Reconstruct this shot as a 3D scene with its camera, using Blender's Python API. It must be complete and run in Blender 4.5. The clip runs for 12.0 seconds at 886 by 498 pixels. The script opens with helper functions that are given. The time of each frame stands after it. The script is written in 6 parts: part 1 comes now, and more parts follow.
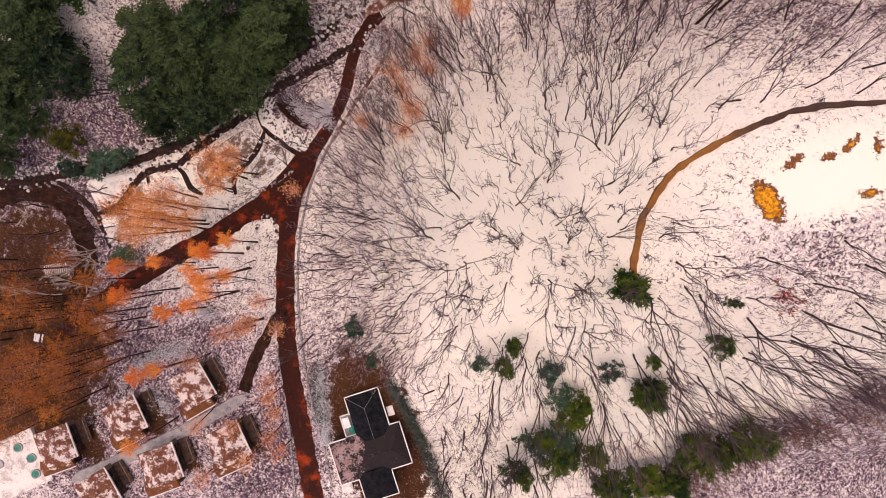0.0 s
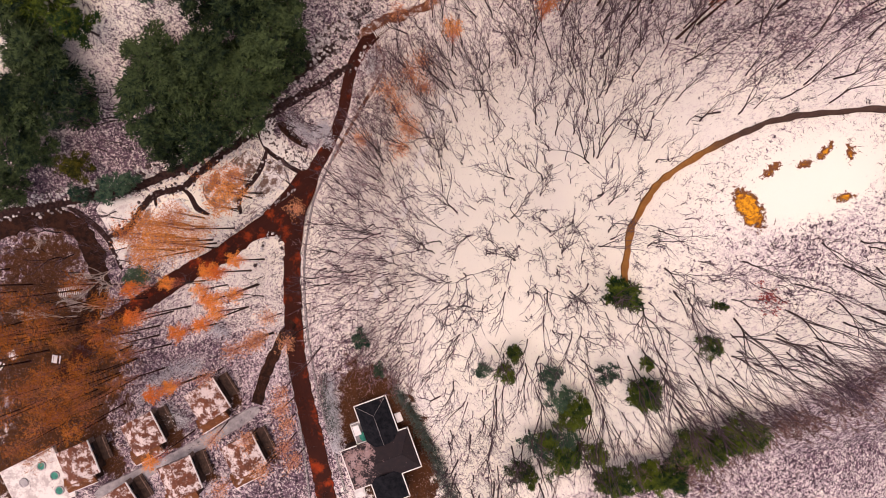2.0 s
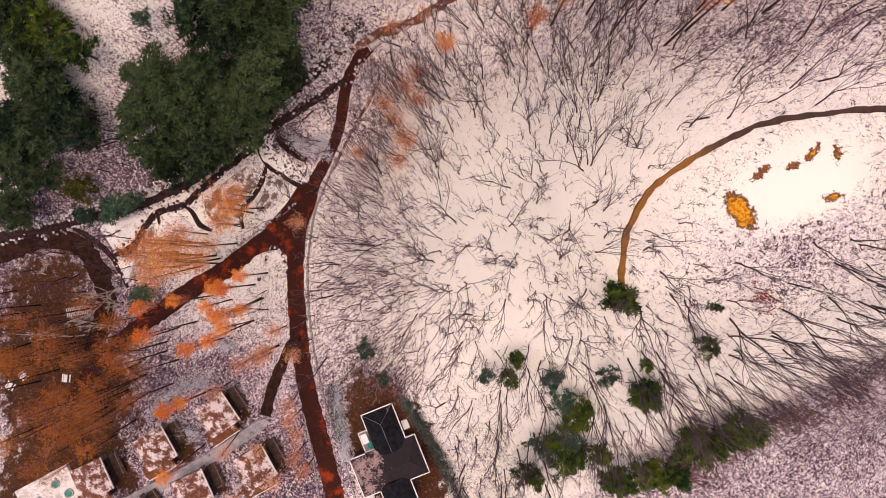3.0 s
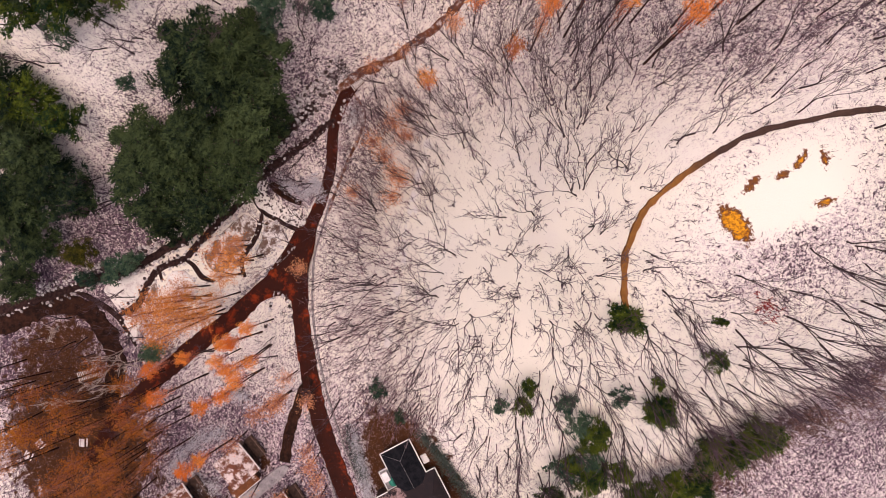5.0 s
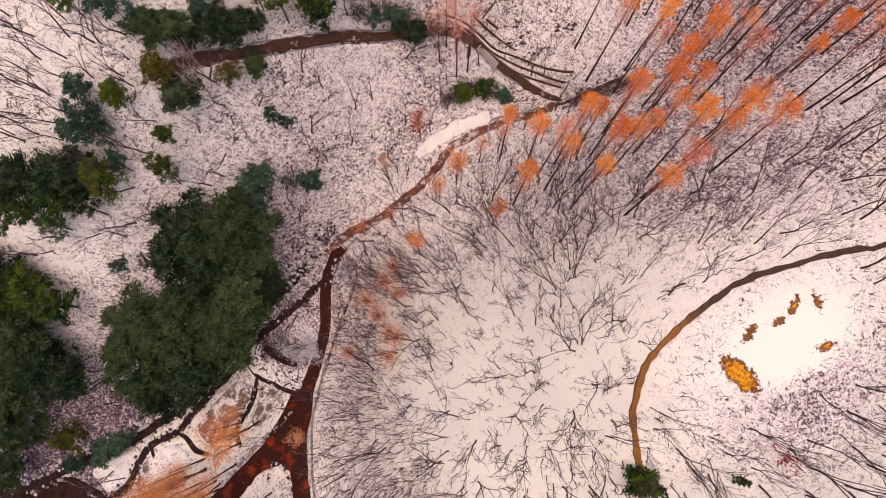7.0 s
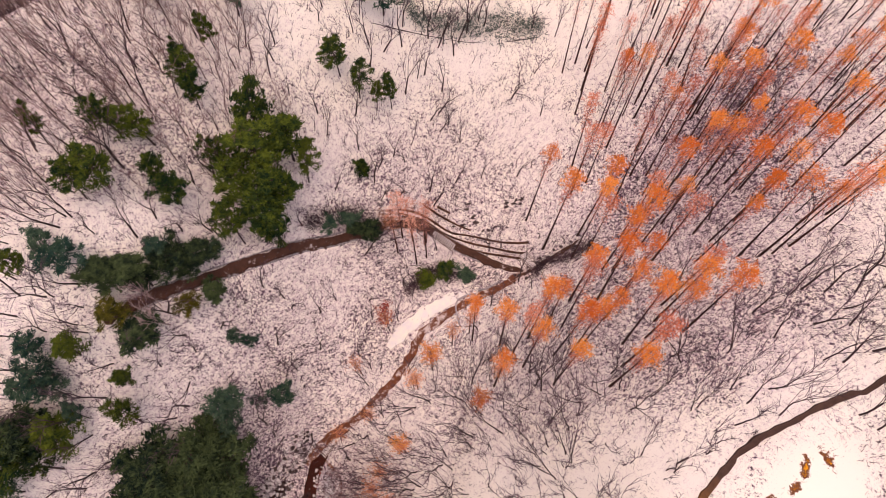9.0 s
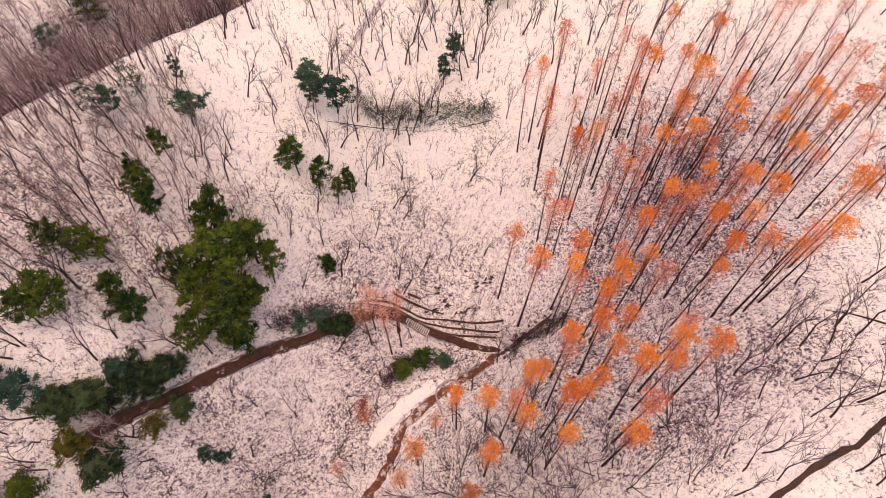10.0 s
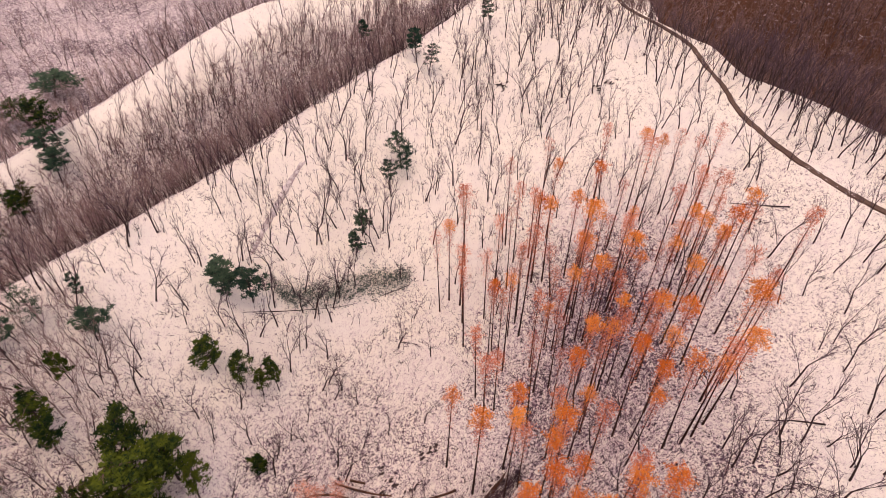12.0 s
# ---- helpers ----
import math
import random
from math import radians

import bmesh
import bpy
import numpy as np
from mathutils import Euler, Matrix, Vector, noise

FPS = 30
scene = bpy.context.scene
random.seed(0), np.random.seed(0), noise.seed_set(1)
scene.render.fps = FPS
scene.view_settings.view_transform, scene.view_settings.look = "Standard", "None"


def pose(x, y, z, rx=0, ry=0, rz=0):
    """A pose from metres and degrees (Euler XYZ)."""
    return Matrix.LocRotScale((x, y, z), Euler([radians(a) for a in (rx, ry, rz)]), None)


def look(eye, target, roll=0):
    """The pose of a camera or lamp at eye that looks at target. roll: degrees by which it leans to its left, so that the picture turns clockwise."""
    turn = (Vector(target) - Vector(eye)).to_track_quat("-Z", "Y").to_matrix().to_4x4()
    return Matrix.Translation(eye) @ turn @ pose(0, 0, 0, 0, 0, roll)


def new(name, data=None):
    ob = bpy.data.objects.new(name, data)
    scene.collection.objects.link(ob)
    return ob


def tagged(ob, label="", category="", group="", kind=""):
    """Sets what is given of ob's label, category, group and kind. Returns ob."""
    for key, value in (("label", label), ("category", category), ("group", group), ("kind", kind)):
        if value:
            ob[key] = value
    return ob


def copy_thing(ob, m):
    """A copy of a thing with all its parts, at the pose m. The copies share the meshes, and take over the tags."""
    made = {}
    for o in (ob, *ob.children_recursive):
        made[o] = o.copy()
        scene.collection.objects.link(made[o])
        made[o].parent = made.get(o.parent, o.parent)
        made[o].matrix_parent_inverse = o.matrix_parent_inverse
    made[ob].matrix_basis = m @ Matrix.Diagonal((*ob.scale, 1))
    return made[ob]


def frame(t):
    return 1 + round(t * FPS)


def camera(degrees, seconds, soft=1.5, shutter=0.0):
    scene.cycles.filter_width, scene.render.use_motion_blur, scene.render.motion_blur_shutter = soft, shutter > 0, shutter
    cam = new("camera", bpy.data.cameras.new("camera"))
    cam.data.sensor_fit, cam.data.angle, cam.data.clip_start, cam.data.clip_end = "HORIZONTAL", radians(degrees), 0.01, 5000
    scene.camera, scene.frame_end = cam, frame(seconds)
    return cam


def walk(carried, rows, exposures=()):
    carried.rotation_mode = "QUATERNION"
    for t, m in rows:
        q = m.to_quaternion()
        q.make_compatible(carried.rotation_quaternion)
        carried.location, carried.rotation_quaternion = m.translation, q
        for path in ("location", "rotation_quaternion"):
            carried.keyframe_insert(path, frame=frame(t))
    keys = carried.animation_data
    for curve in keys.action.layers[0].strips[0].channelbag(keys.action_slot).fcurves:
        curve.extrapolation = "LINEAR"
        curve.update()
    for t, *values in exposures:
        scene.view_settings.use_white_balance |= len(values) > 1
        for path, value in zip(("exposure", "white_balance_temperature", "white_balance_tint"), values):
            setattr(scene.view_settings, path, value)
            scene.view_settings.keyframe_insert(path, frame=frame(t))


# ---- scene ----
cam = camera(72.7, 12.0, soft=0.6)
METRES, EYE, TILT, LEAN, TURN = 40.0, 128.9, -90.0, 0.0, 0.0
ROWS = [
    (0.0, 0.0, 0.0, 0.0, 0.0, 0.0, -0.0),
    (0.5, 0.001, -0.0224, 0.0152, 0.01, -0.02, 0.35),
    (1.0, 0.0006, -0.0514, 0.0303, 0.0, -0.04, 0.77),
    (1.5, 0.0009, -0.0849, 0.0452, -0.0, -0.06, 1.33),
    (2.0, 0.0024, -0.1189, 0.0625, 0.02, -0.11, 2.18),
    (2.5, 0.0041, -0.1495, 0.0802, 0.03, -0.07, 3.26),
    (3.0, 0.0057, -0.172, 0.1051, 0.04, -0.07, 4.16),
    (5.0, 0.0195, -0.1922, 0.2318, 0.09, 0.63, 9.73),
    (5.5, 0.0286, -0.1921, 0.2825, 0.08, 2.52, 11.16),
    (6.0, 0.0404, -0.1933, 0.3418, 0.08, 5.06, 12.44),
    (6.5, 0.0532, -0.1951, 0.4052, 0.06, 7.86, 13.29),
    (7.0, 0.0694, -0.1981, 0.473, 0.06, 10.81, 14.33),
    (9.0, 0.1543, -0.2148, 0.7121, 0.21, 24.15, 23.37),
    (9.5, 0.1729, -0.2195, 0.7532, 0.23, 27.61, 26.57),
    (10.0, 0.1941, -0.2238, 0.7822, 0.35, 31.01, 29.49),
    (10.5, 0.215, -0.2285, 0.8048, 0.48, 34.7, 32.55),
    (11.0, 0.2288, -0.2332, 0.8191, 0.62, 38.4, 35.59),
    (11.5, 0.2417, -0.2392, 0.827, 0.73, 42.06, 38.39),
    (12.0, 0.2546, -0.2464, 0.8315, 0.96, 45.76, 40.83),
]
walk(cam, [(t, pose(0, 0, EYE, TILT, LEAN, TURN) @ pose(METRES * x, METRES * y, METRES * z, 90 + pitch, roll, yaw)) for t, x, y, z, yaw, pitch, roll in ROWS],
     exposures=((0.0, 0.08, 7700, 27.5), (7.0, 0.04, 7500, 28), (9.5, 0.14, 7850, 32), (12.0, -0.11, 8000, 32)))

# ---- light: an overcast winter sky ----
world = bpy.data.worlds.new("sky")
scene.world = world
world.use_nodes = True
wn = world.node_tree
wn.nodes.clear()
sky = wn.nodes.new("ShaderNodeTexSky")
sky.sky_type, sky.sun_disc, sky.sun_elevation, sky.sun_rotation = "NISHITA", False, radians(81), radians(230)
sky.dust_density, sky.air_density = 4.0, 1.0
bg = wn.nodes.new("ShaderNodeBackground")
bg.inputs["Strength"].default_value = 0.15
out = wn.nodes.new("ShaderNodeOutputWorld")
wn.links.new(sky.outputs[0], bg.inputs["Color"])
wn.links.new(bg.outputs[0], out.inputs["Surface"])
sun_data = bpy.data.lights.new("sun", "SUN")
sun_data.energy, sun_data.angle, sun_data.color = 1.15, radians(110), (1.0, 0.93, 0.86)
sun = new("sun", sun_data)
sun.matrix_world = look((-22, -18, 180), (0, 0, 0))


# ---- materials ----
class Mat:
    """A node material with a Principled shader and small shortcuts."""

    def __init__(self, name, rough=0.8, metal=0.0, spec=0.3):
        self.m = bpy.data.materials.new(name)
        self.m.use_nodes = True
        self.t = self.m.node_tree
        self.p = self.t.nodes["Principled BSDF"]
        self.p.inputs["Roughness"].default_value = rough
        self.p.inputs["Metallic"].default_value = metal
        self.p.inputs["Specular IOR Level"].default_value = spec
        self.co = self.t.nodes.new("ShaderNodeNewGeometry").outputs["Position"]

    def link(self, a, b):
        self.t.links.new(a, b)

    def noise(self, scale, detail=4.0, rough=0.6, dist=0.0):
        n = self.t.nodes.new("ShaderNodeTexNoise")
        n.inputs["Scale"].default_value, n.inputs["Detail"].default_value = scale, detail
        n.inputs["Roughness"].default_value, n.inputs["Distortion"].default_value = rough, dist
        self.link(self.co, n.inputs["Vector"])
        return n.outputs["Fac"]

    def attr(self, name):
        n = self.t.nodes.new("ShaderNodeAttribute")
        n.attribute_name = name
        return n.outputs["Fac"]

    def rand(self):
        return self.t.nodes.new("ShaderNodeObjectInfo").outputs["Random"]

    def island(self):
        return self.t.nodes.new("ShaderNodeNewGeometry").outputs["Random Per Island"]

    def put(self, sock, v):
        if isinstance(v, (int, float)):
            sock.default_value = v
        elif isinstance(v, tuple):
            sock.default_value = (*v, 1.0)
        else:
            self.link(v, sock)

    def math(self, op, a, b=0.0, c=None):
        n = self.t.nodes.new("ShaderNodeMath")
        n.operation = op
        self.put(n.inputs[0], a)
        self.put(n.inputs[1], b)
        if c is not None:
            self.put(n.inputs[2], c)
        return n.outputs[0]

    def step(self, v, lo, hi):
        n = self.t.nodes.new("ShaderNodeMapRange")
        n.interpolation_type = "SMOOTHSTEP"
        self.put(n.inputs["Value"], v)
        self.put(n.inputs["From Min"], lo)
        self.put(n.inputs["From Max"], hi)
        return n.outputs["Result"]

    def mix(self, f, a, b):
        n = self.t.nodes.new("ShaderNodeMix")
        n.data_type = "RGBA"
        self.put(n.inputs["Factor"], f)
        self.put(n.inputs[6], a)
        self.put(n.inputs[7], b)
        return n.outputs[2]

    def color(self, v):
        self.put(self.p.inputs["Base Color"], v)
        return self

    def bump(self, h, dist=0.05, strength=0.5):
        n = self.t.nodes.new("ShaderNodeBump")
        n.inputs["Distance"].default_value, n.inputs["Strength"].default_value = dist, strength
        self.link(h, n.inputs["Height"])
        self.link(n.outputs[0], self.p.inputs["Normal"])
        return self


SNOW = (0.915, 0.872, 0.757)


def ground_material():
    k = Mat("snowy_ground", 0.9, spec=0.15)
    fine, mid, broad = k.noise(2.4, 8, 0.76, 0.7), k.noise(0.95, 6, 0.72, 1.2), k.noise(0.07, 3)
    # brush and leaf litter that pokes through the snow, by its density; some painted shade too
    dens = k.attr("litter")
    lim = k.math("MULTIPLY_ADD", dens, -0.30, 0.715)
    val = k.math("ADD", k.math("MULTIPLY", fine, 0.68), k.math("MULTIPLY", mid, 0.32))
    val = k.math("ADD", val, k.math("MULTIPLY_ADD", broad, 0.16, -0.08))
    speck = k.step(val, k.math("SUBTRACT", lim, 0.018), k.math("ADD", lim, 0.034))
    litter = k.mix(k.step(k.noise(1.4, 3), 0.35, 0.65), (0.025, 0.015, 0.024), (0.15, 0.09, 0.125))
    clean = k.math("ADD", broad, k.math("MULTIPLY_ADD", dens, -0.7, 0.34))
    snow = k.mix(k.step(clean, 0.3, 0.65), (0.875, 0.83, 0.75), SNOW)
    # thin twigs and half-buried leaves round the litter
    dust = k.math("ADD", k.math("MULTIPLY", k.noise(4.4, 5, 0.8), 0.6), k.math("MULTIPLY", mid, 0.4))
    faint = k.step(dust, k.math("SUBTRACT", lim, 0.06), k.math("ADD", lim, 0.02))
    snow = k.mix(k.math("MULTIPLY", faint, k.math("MULTIPLY_ADD", dens, 0.96, 0.05)), snow, k.mix(k.noise(0.9, 3), (0.36, 0.235, 0.30), (0.64, 0.49, 0.54)))
    col = k.mix(speck, snow, litter)
    # bare leaf-covered soil, and the shade painted beside the cabins
    bare = k.attr("bare")
    soil = k.mix(k.noise(0.8, 5, 0.7), (0.014, 0.007, 0.005), (0.115, 0.04, 0.013))
    soil = k.mix(k.step(k.noise(3.0, 4), 0.55, 0.75), soil, (0.30, 0.20, 0.18))
    edge = k.step(k.math("ADD", bare, k.math("MULTIPLY_ADD", k.noise(0.45, 6, 0.75), 1.3, -0.65)), 0.42, 0.56)
    col = k.mix(edge, col, soil)
    # dry ochre grass in the clearing, with a ragged brown fringe
    grass = k.mix(k.step(k.noise(1.5, 5, 0.7), 0.34, 0.6), (0.30, 0.09, 0.014), (0.84, 0.36, 0.02))
    tuft = k.math("ADD", k.attr("ochre"), k.math("MULTIPLY_ADD", k.noise(1.6, 6, 0.78), 1.3, -0.65))
    col = k.mix(k.step(tuft, 0.24, 0.31), col, k.mix(k.noise(2.0, 3), (0.07, 0.022, 0.014), (0.26, 0.10, 0.035)))
    col = k.mix(k.step(tuft, 0.42, 0.52), col, grass)
    k.color(col)
    k.bump(val, 0.25, 0.35)
    return k.m


def simple(name, a, b, scale=2.0, rough=0.8, spec=0.3, bump=0.0, per=0.0, metal=0.0):
    k = Mat(name, rough, metal, spec)
    f = k.step(k.noise(scale, 5, 0.65), 0.32, 0.68)
    if per:
        f = k.math("ADD", k.math("MULTIPLY", f, 1 - per), k.math("MULTIPLY", k.rand(), per))
    k.color(k.mix(f, a, b))
    if bump:
        k.bump(k.noise(scale * 4, 4), bump, 0.6)
    return k.m


def road_material():
    k = Mat("leafy_wet_asphalt", 0.85, spec=0.12)
    base = k.mix(k.noise(0.35, 4), (0.016, 0.007, 0.006), (0.07, 0.016, 0.009))
    leaves = k.mix(k.noise(0.5, 4), (0.27, 0.016, 0.006), (0.40, 0.07, 0.014))
    f = k.step(k.math("ADD", k.math("MULTIPLY", k.noise(0.24, 3), 0.7), k.math("MULTIPLY", k.noise(1.6, 5, 0.75), 0.3)), 0.51, 0.70)
    k.color(k.mix(f, base, leaves))
    k.bump(k.noise(5.0, 3), 0.03, 0.4)
    return k.m


def trail_material():
    """Ochre soil on the open hilltop, dark damp soil where the path goes into the wood."""
    k = Mat("footpath_soil", 0.9, spec=0.12)
    sep = k.t.nodes.new("ShaderNodeSeparateXYZ")
    k.link(k.co, sep.inputs[0])
    ochre = k.mix(k.noise(0.9, 5, 0.65), (0.14, 0.06, 0.022), (0.42, 0.18, 0.045))
    dark = k.mix(k.noise(0.9, 5, 0.65), (0.035, 0.02, 0.017), (0.12, 0.07, 0.052))
    k.color(k.mix(k.step(k.math("ADD", sep.outputs[0], k.math("MULTIPLY", k.noise(0.3), 8.0)), 42.0, 50.0), ochre, dark))
    k.bump(k.noise(4.0, 4), 0.05, 0.6)
    return k.m


def foliage(name, a, b, per=0.5, clump=0.9):
    k = Mat(name, 0.8, spec=0.1)
    f = k.math("ADD", k.math("MULTIPLY", k.island(), 0.35), k.math("MULTIPLY", k.rand(), per))
    f = k.math("ADD", f, k.math("MULTIPLY_ADD", k.noise(0.8, 3), clump, -0.5 * clump + 0.1))
    k.color(k.mix(k.step(f, 0.05, 0.95), a, b))
    return k.m


def patchy_roof(name, a, b, cover, lo, hi):
    k = Mat(name, 0.8, spec=0.25)
    base = k.mix(k.noise(0.9, 4), a, b)
    f = k.step(k.math("ADD", k.math("MULTIPLY", k.noise(0.5, 3), 0.6), k.math("MULTIPLY", k.noise(2.4, 5, 0.7), 0.4)), lo, hi)
    k.color(k.mix(f, base, cover))
    k.bump(k.noise(3.0, 3), 0.04, 0.4)
    return k.m


M_GROUND = ground_material()
M_ROAD = road_material()
M_SOIL = patchy_roof("trodden_leafy_soil", (0.03, 0.014, 0.010), (0.12, 0.05, 0.03), (0.5, 0.44, 0.43), 0.56, 0.66)
M_BROWNBARK = simple("mauve_brown_bark", (0.05, 0.03, 0.03), (0.17, 0.11, 0.105), 2.0, 0.9)
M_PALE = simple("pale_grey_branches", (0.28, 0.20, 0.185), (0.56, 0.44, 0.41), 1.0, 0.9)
M_BLEACHED = simple("bleached_branches", (0.55, 0.46, 0.41), (0.8, 0.72, 0.65), 1.0, 0.9)
M_OLDSNOW = patchy_roof("thin_old_snow", (0.42, 0.35, 0.33), (0.62, 0.55, 0.52), (0.80, 0.75, 0.70), 0.4, 0.55)
M_TRACK = patchy_roof("brushy_gully", (0.30, 0.23, 0.22), (0.50, 0.42, 0.40), (0.72, 0.66, 0.64), 0.42, 0.56)
M_EARTH = patchy_roof("grey_brown_trail", (0.07, 0.042, 0.034), (0.19, 0.12, 0.09), (0.6, 0.54, 0.52), 0.58, 0.66)
M_ROCK = simple("dark_rock", (0.02, 0.014, 0.014), (0.13, 0.09, 0.085), 2.5, 0.9, bump=0.04)
M_LOOP = simple("dark_leafy_road", (0.014, 0.007, 0.006), (0.05, 0.02, 0.012), 0.8, 0.9, spec=0.1, bump=0.04)
M_TRAIL = trail_material()
M_LEAFTRAIL = patchy_roof("leaf_strewn_trail_soil", (0.06, 0.022, 0.014), (0.26, 0.085, 0.035), (0.62, 0.53, 0.50), 0.49, 0.6)
M_FROST = foliage("frosted_twigs", (0.34, 0.34, 0.42), (0.90, 0.89, 0.90))
M_RUST = foliage("brown_orange_needles", (0.24, 0.06, 0.010), (0.58, 0.20, 0.028))
M_DARK = simple("damp_dark_path", (0.016, 0.009, 0.009), (0.055, 0.028, 0.025), 1.5, 0.9, spec=0.08, bump=0.04)
M_SNOWPATH = simple("smooth_snow", (0.80, 0.77, 0.76), SNOW, 0.5, 0.85, bump=0.04)
M_BARK = simple("grey_brown_bark", (0.024, 0.014, 0.014), (0.085, 0.052, 0.05), 3.0, 0.9, per=0.4)
M_TWIG = simple("purple_brown_twigs", (0.045, 0.028, 0.038), (0.17, 0.105, 0.13), 0.6, 0.9, per=0.5)
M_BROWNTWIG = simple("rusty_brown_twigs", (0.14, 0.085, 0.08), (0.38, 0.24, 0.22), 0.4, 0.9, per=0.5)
M_THICKET = simple("dense_brown_twigs", (0.09, 0.045, 0.035), (0.26, 0.14, 0.11), 0.4, 0.9)
M_PINKTWIG = simple("mauve_sapling_twigs", (0.20, 0.12, 0.13), (0.42, 0.27, 0.29), 0.6, 0.9)
M_REDBARK = simple("dark_red_brown_bark", (0.018, 0.008, 0.006), (0.07, 0.026, 0.019), 2.0, 0.9, per=0.4)
M_REDTWIG = simple("reddish_side_branches", (0.22, 0.07, 0.05), (0.42, 0.16, 0.11), 0.6, 0.9, per=0.5)
M_NEEDLE = foliage("rust_orange_needles", (0.68, 0.13, 0.02), (0.97, 0.39, 0.08))
M_ROSE = foliage("faded_rose_orange_needles", (0.54, 0.13, 0.075), (0.84, 0.29, 0.15))
M_SPREAD = foliage("peach_orange_needles", (0.52, 0.14, 0.03), (0.86, 0.36, 0.09))
M_FAINT = foliage("thin_faded_orange_needles", (0.60, 0.22, 0.10), (0.90, 0.44, 0.22))
M_PEACH = foliage("pale_peach_needles", (0.62, 0.25, 0.17), (0.88, 0.46, 0.33))
M_PINE = foliage("dark_green_pine_needles", (0.006, 0.026, 0.011), (0.115, 0.155, 0.018), 0.4, 2.0)
M_TEALPINE = foliage("blue_green_pine_needles", (0.009, 0.036, 0.028), (0.085, 0.145, 0.085), 0.4, 2.0)
M_DARKPINE = foliage("blackish_green_pine_needles", (0.004, 0.014, 0.010), (0.07, 0.105, 0.04), 0.4, 2.0)
M_OLIVE = foliage("olive_green_needles", (0.02, 0.026, 0.006), (0.15, 0.13, 0.018), 0.4, 2.0)
M_BRUSH = foliage("grey_green_brush", (0.018, 0.034, 0.028), (0.12, 0.155, 0.13))
M_SHRUB = simple("dry_purple_brush", (0.028, 0.017, 0.022), (0.12, 0.07, 0.08), 0.4, 0.9)
M_STONE = simple("snow_dusted_fieldstone", (0.05, 0.038, 0.038), (0.55, 0.50, 0.50), 3.5, 0.9, bump=0.03)
M_CAPPED = simple("snow_capped_stone", (0.32, 0.28, 0.28), (0.87, 0.84, 0.82), 2.0, 0.85, bump=0.03)
M_BED = patchy_roof("stubble_under_snow", (0.10, 0.06, 0.045), (0.26, 0.16, 0.12), (0.82, 0.78, 0.75), 0.46, 0.58)
M_BEDSNOW = patchy_roof("clean_bed_snow", (0.60, 0.53, 0.50), (0.70, 0.64, 0.61), (0.88, 0.85, 0.80), 0.36, 0.52)
M_LOG = simple("damp_red_brown_log", (0.035, 0.016, 0.011), (0.17, 0.08, 0.05), 1.2, 0.9)
M_SLATE = simple("dark_slate_roof", (0.006, 0.007, 0.009), (0.018, 0.018, 0.022), 1.0, 0.85, spec=0.05, bump=0.02)
M_WHITE = simple("snow_white_trim", (0.72, 0.69, 0.66), (0.84, 0.81, 0.79), 1.0, 0.7)
M_WALL = simple("brown_timber_wall", (0.03, 0.016, 0.012), (0.09, 0.05, 0.035), 1.2, 0.8)
M_CONC = simple("grey_snowy_concrete", (0.26, 0.24, 0.25), (0.46, 0.42, 0.42), 0.6, 0.85, bump=0.02)
M_WOOD = simple("weathered_timber", (0.13, 0.08, 0.06), (0.30, 0.20, 0.16), 2.0, 0.85)
M_TEAL = simple("teal_plastic", (0.01, 0.16, 0.12), (0.02, 0.26, 0.19), 1.0, 0.4)


# ---- mesh helpers ----
def mesh_object(name, verts, faces, mat, parent=None, label=""):
    me = bpy.data.meshes.new(name)
    me.from_pydata([tuple(v) for v in verts], [], [tuple(f) for f in faces])
    me.materials.append(mat)
    me.update()
    ob = new(name, me)
    if parent:
        ob.parent = parent
    if label:
        tagged(ob, label)
    return ob


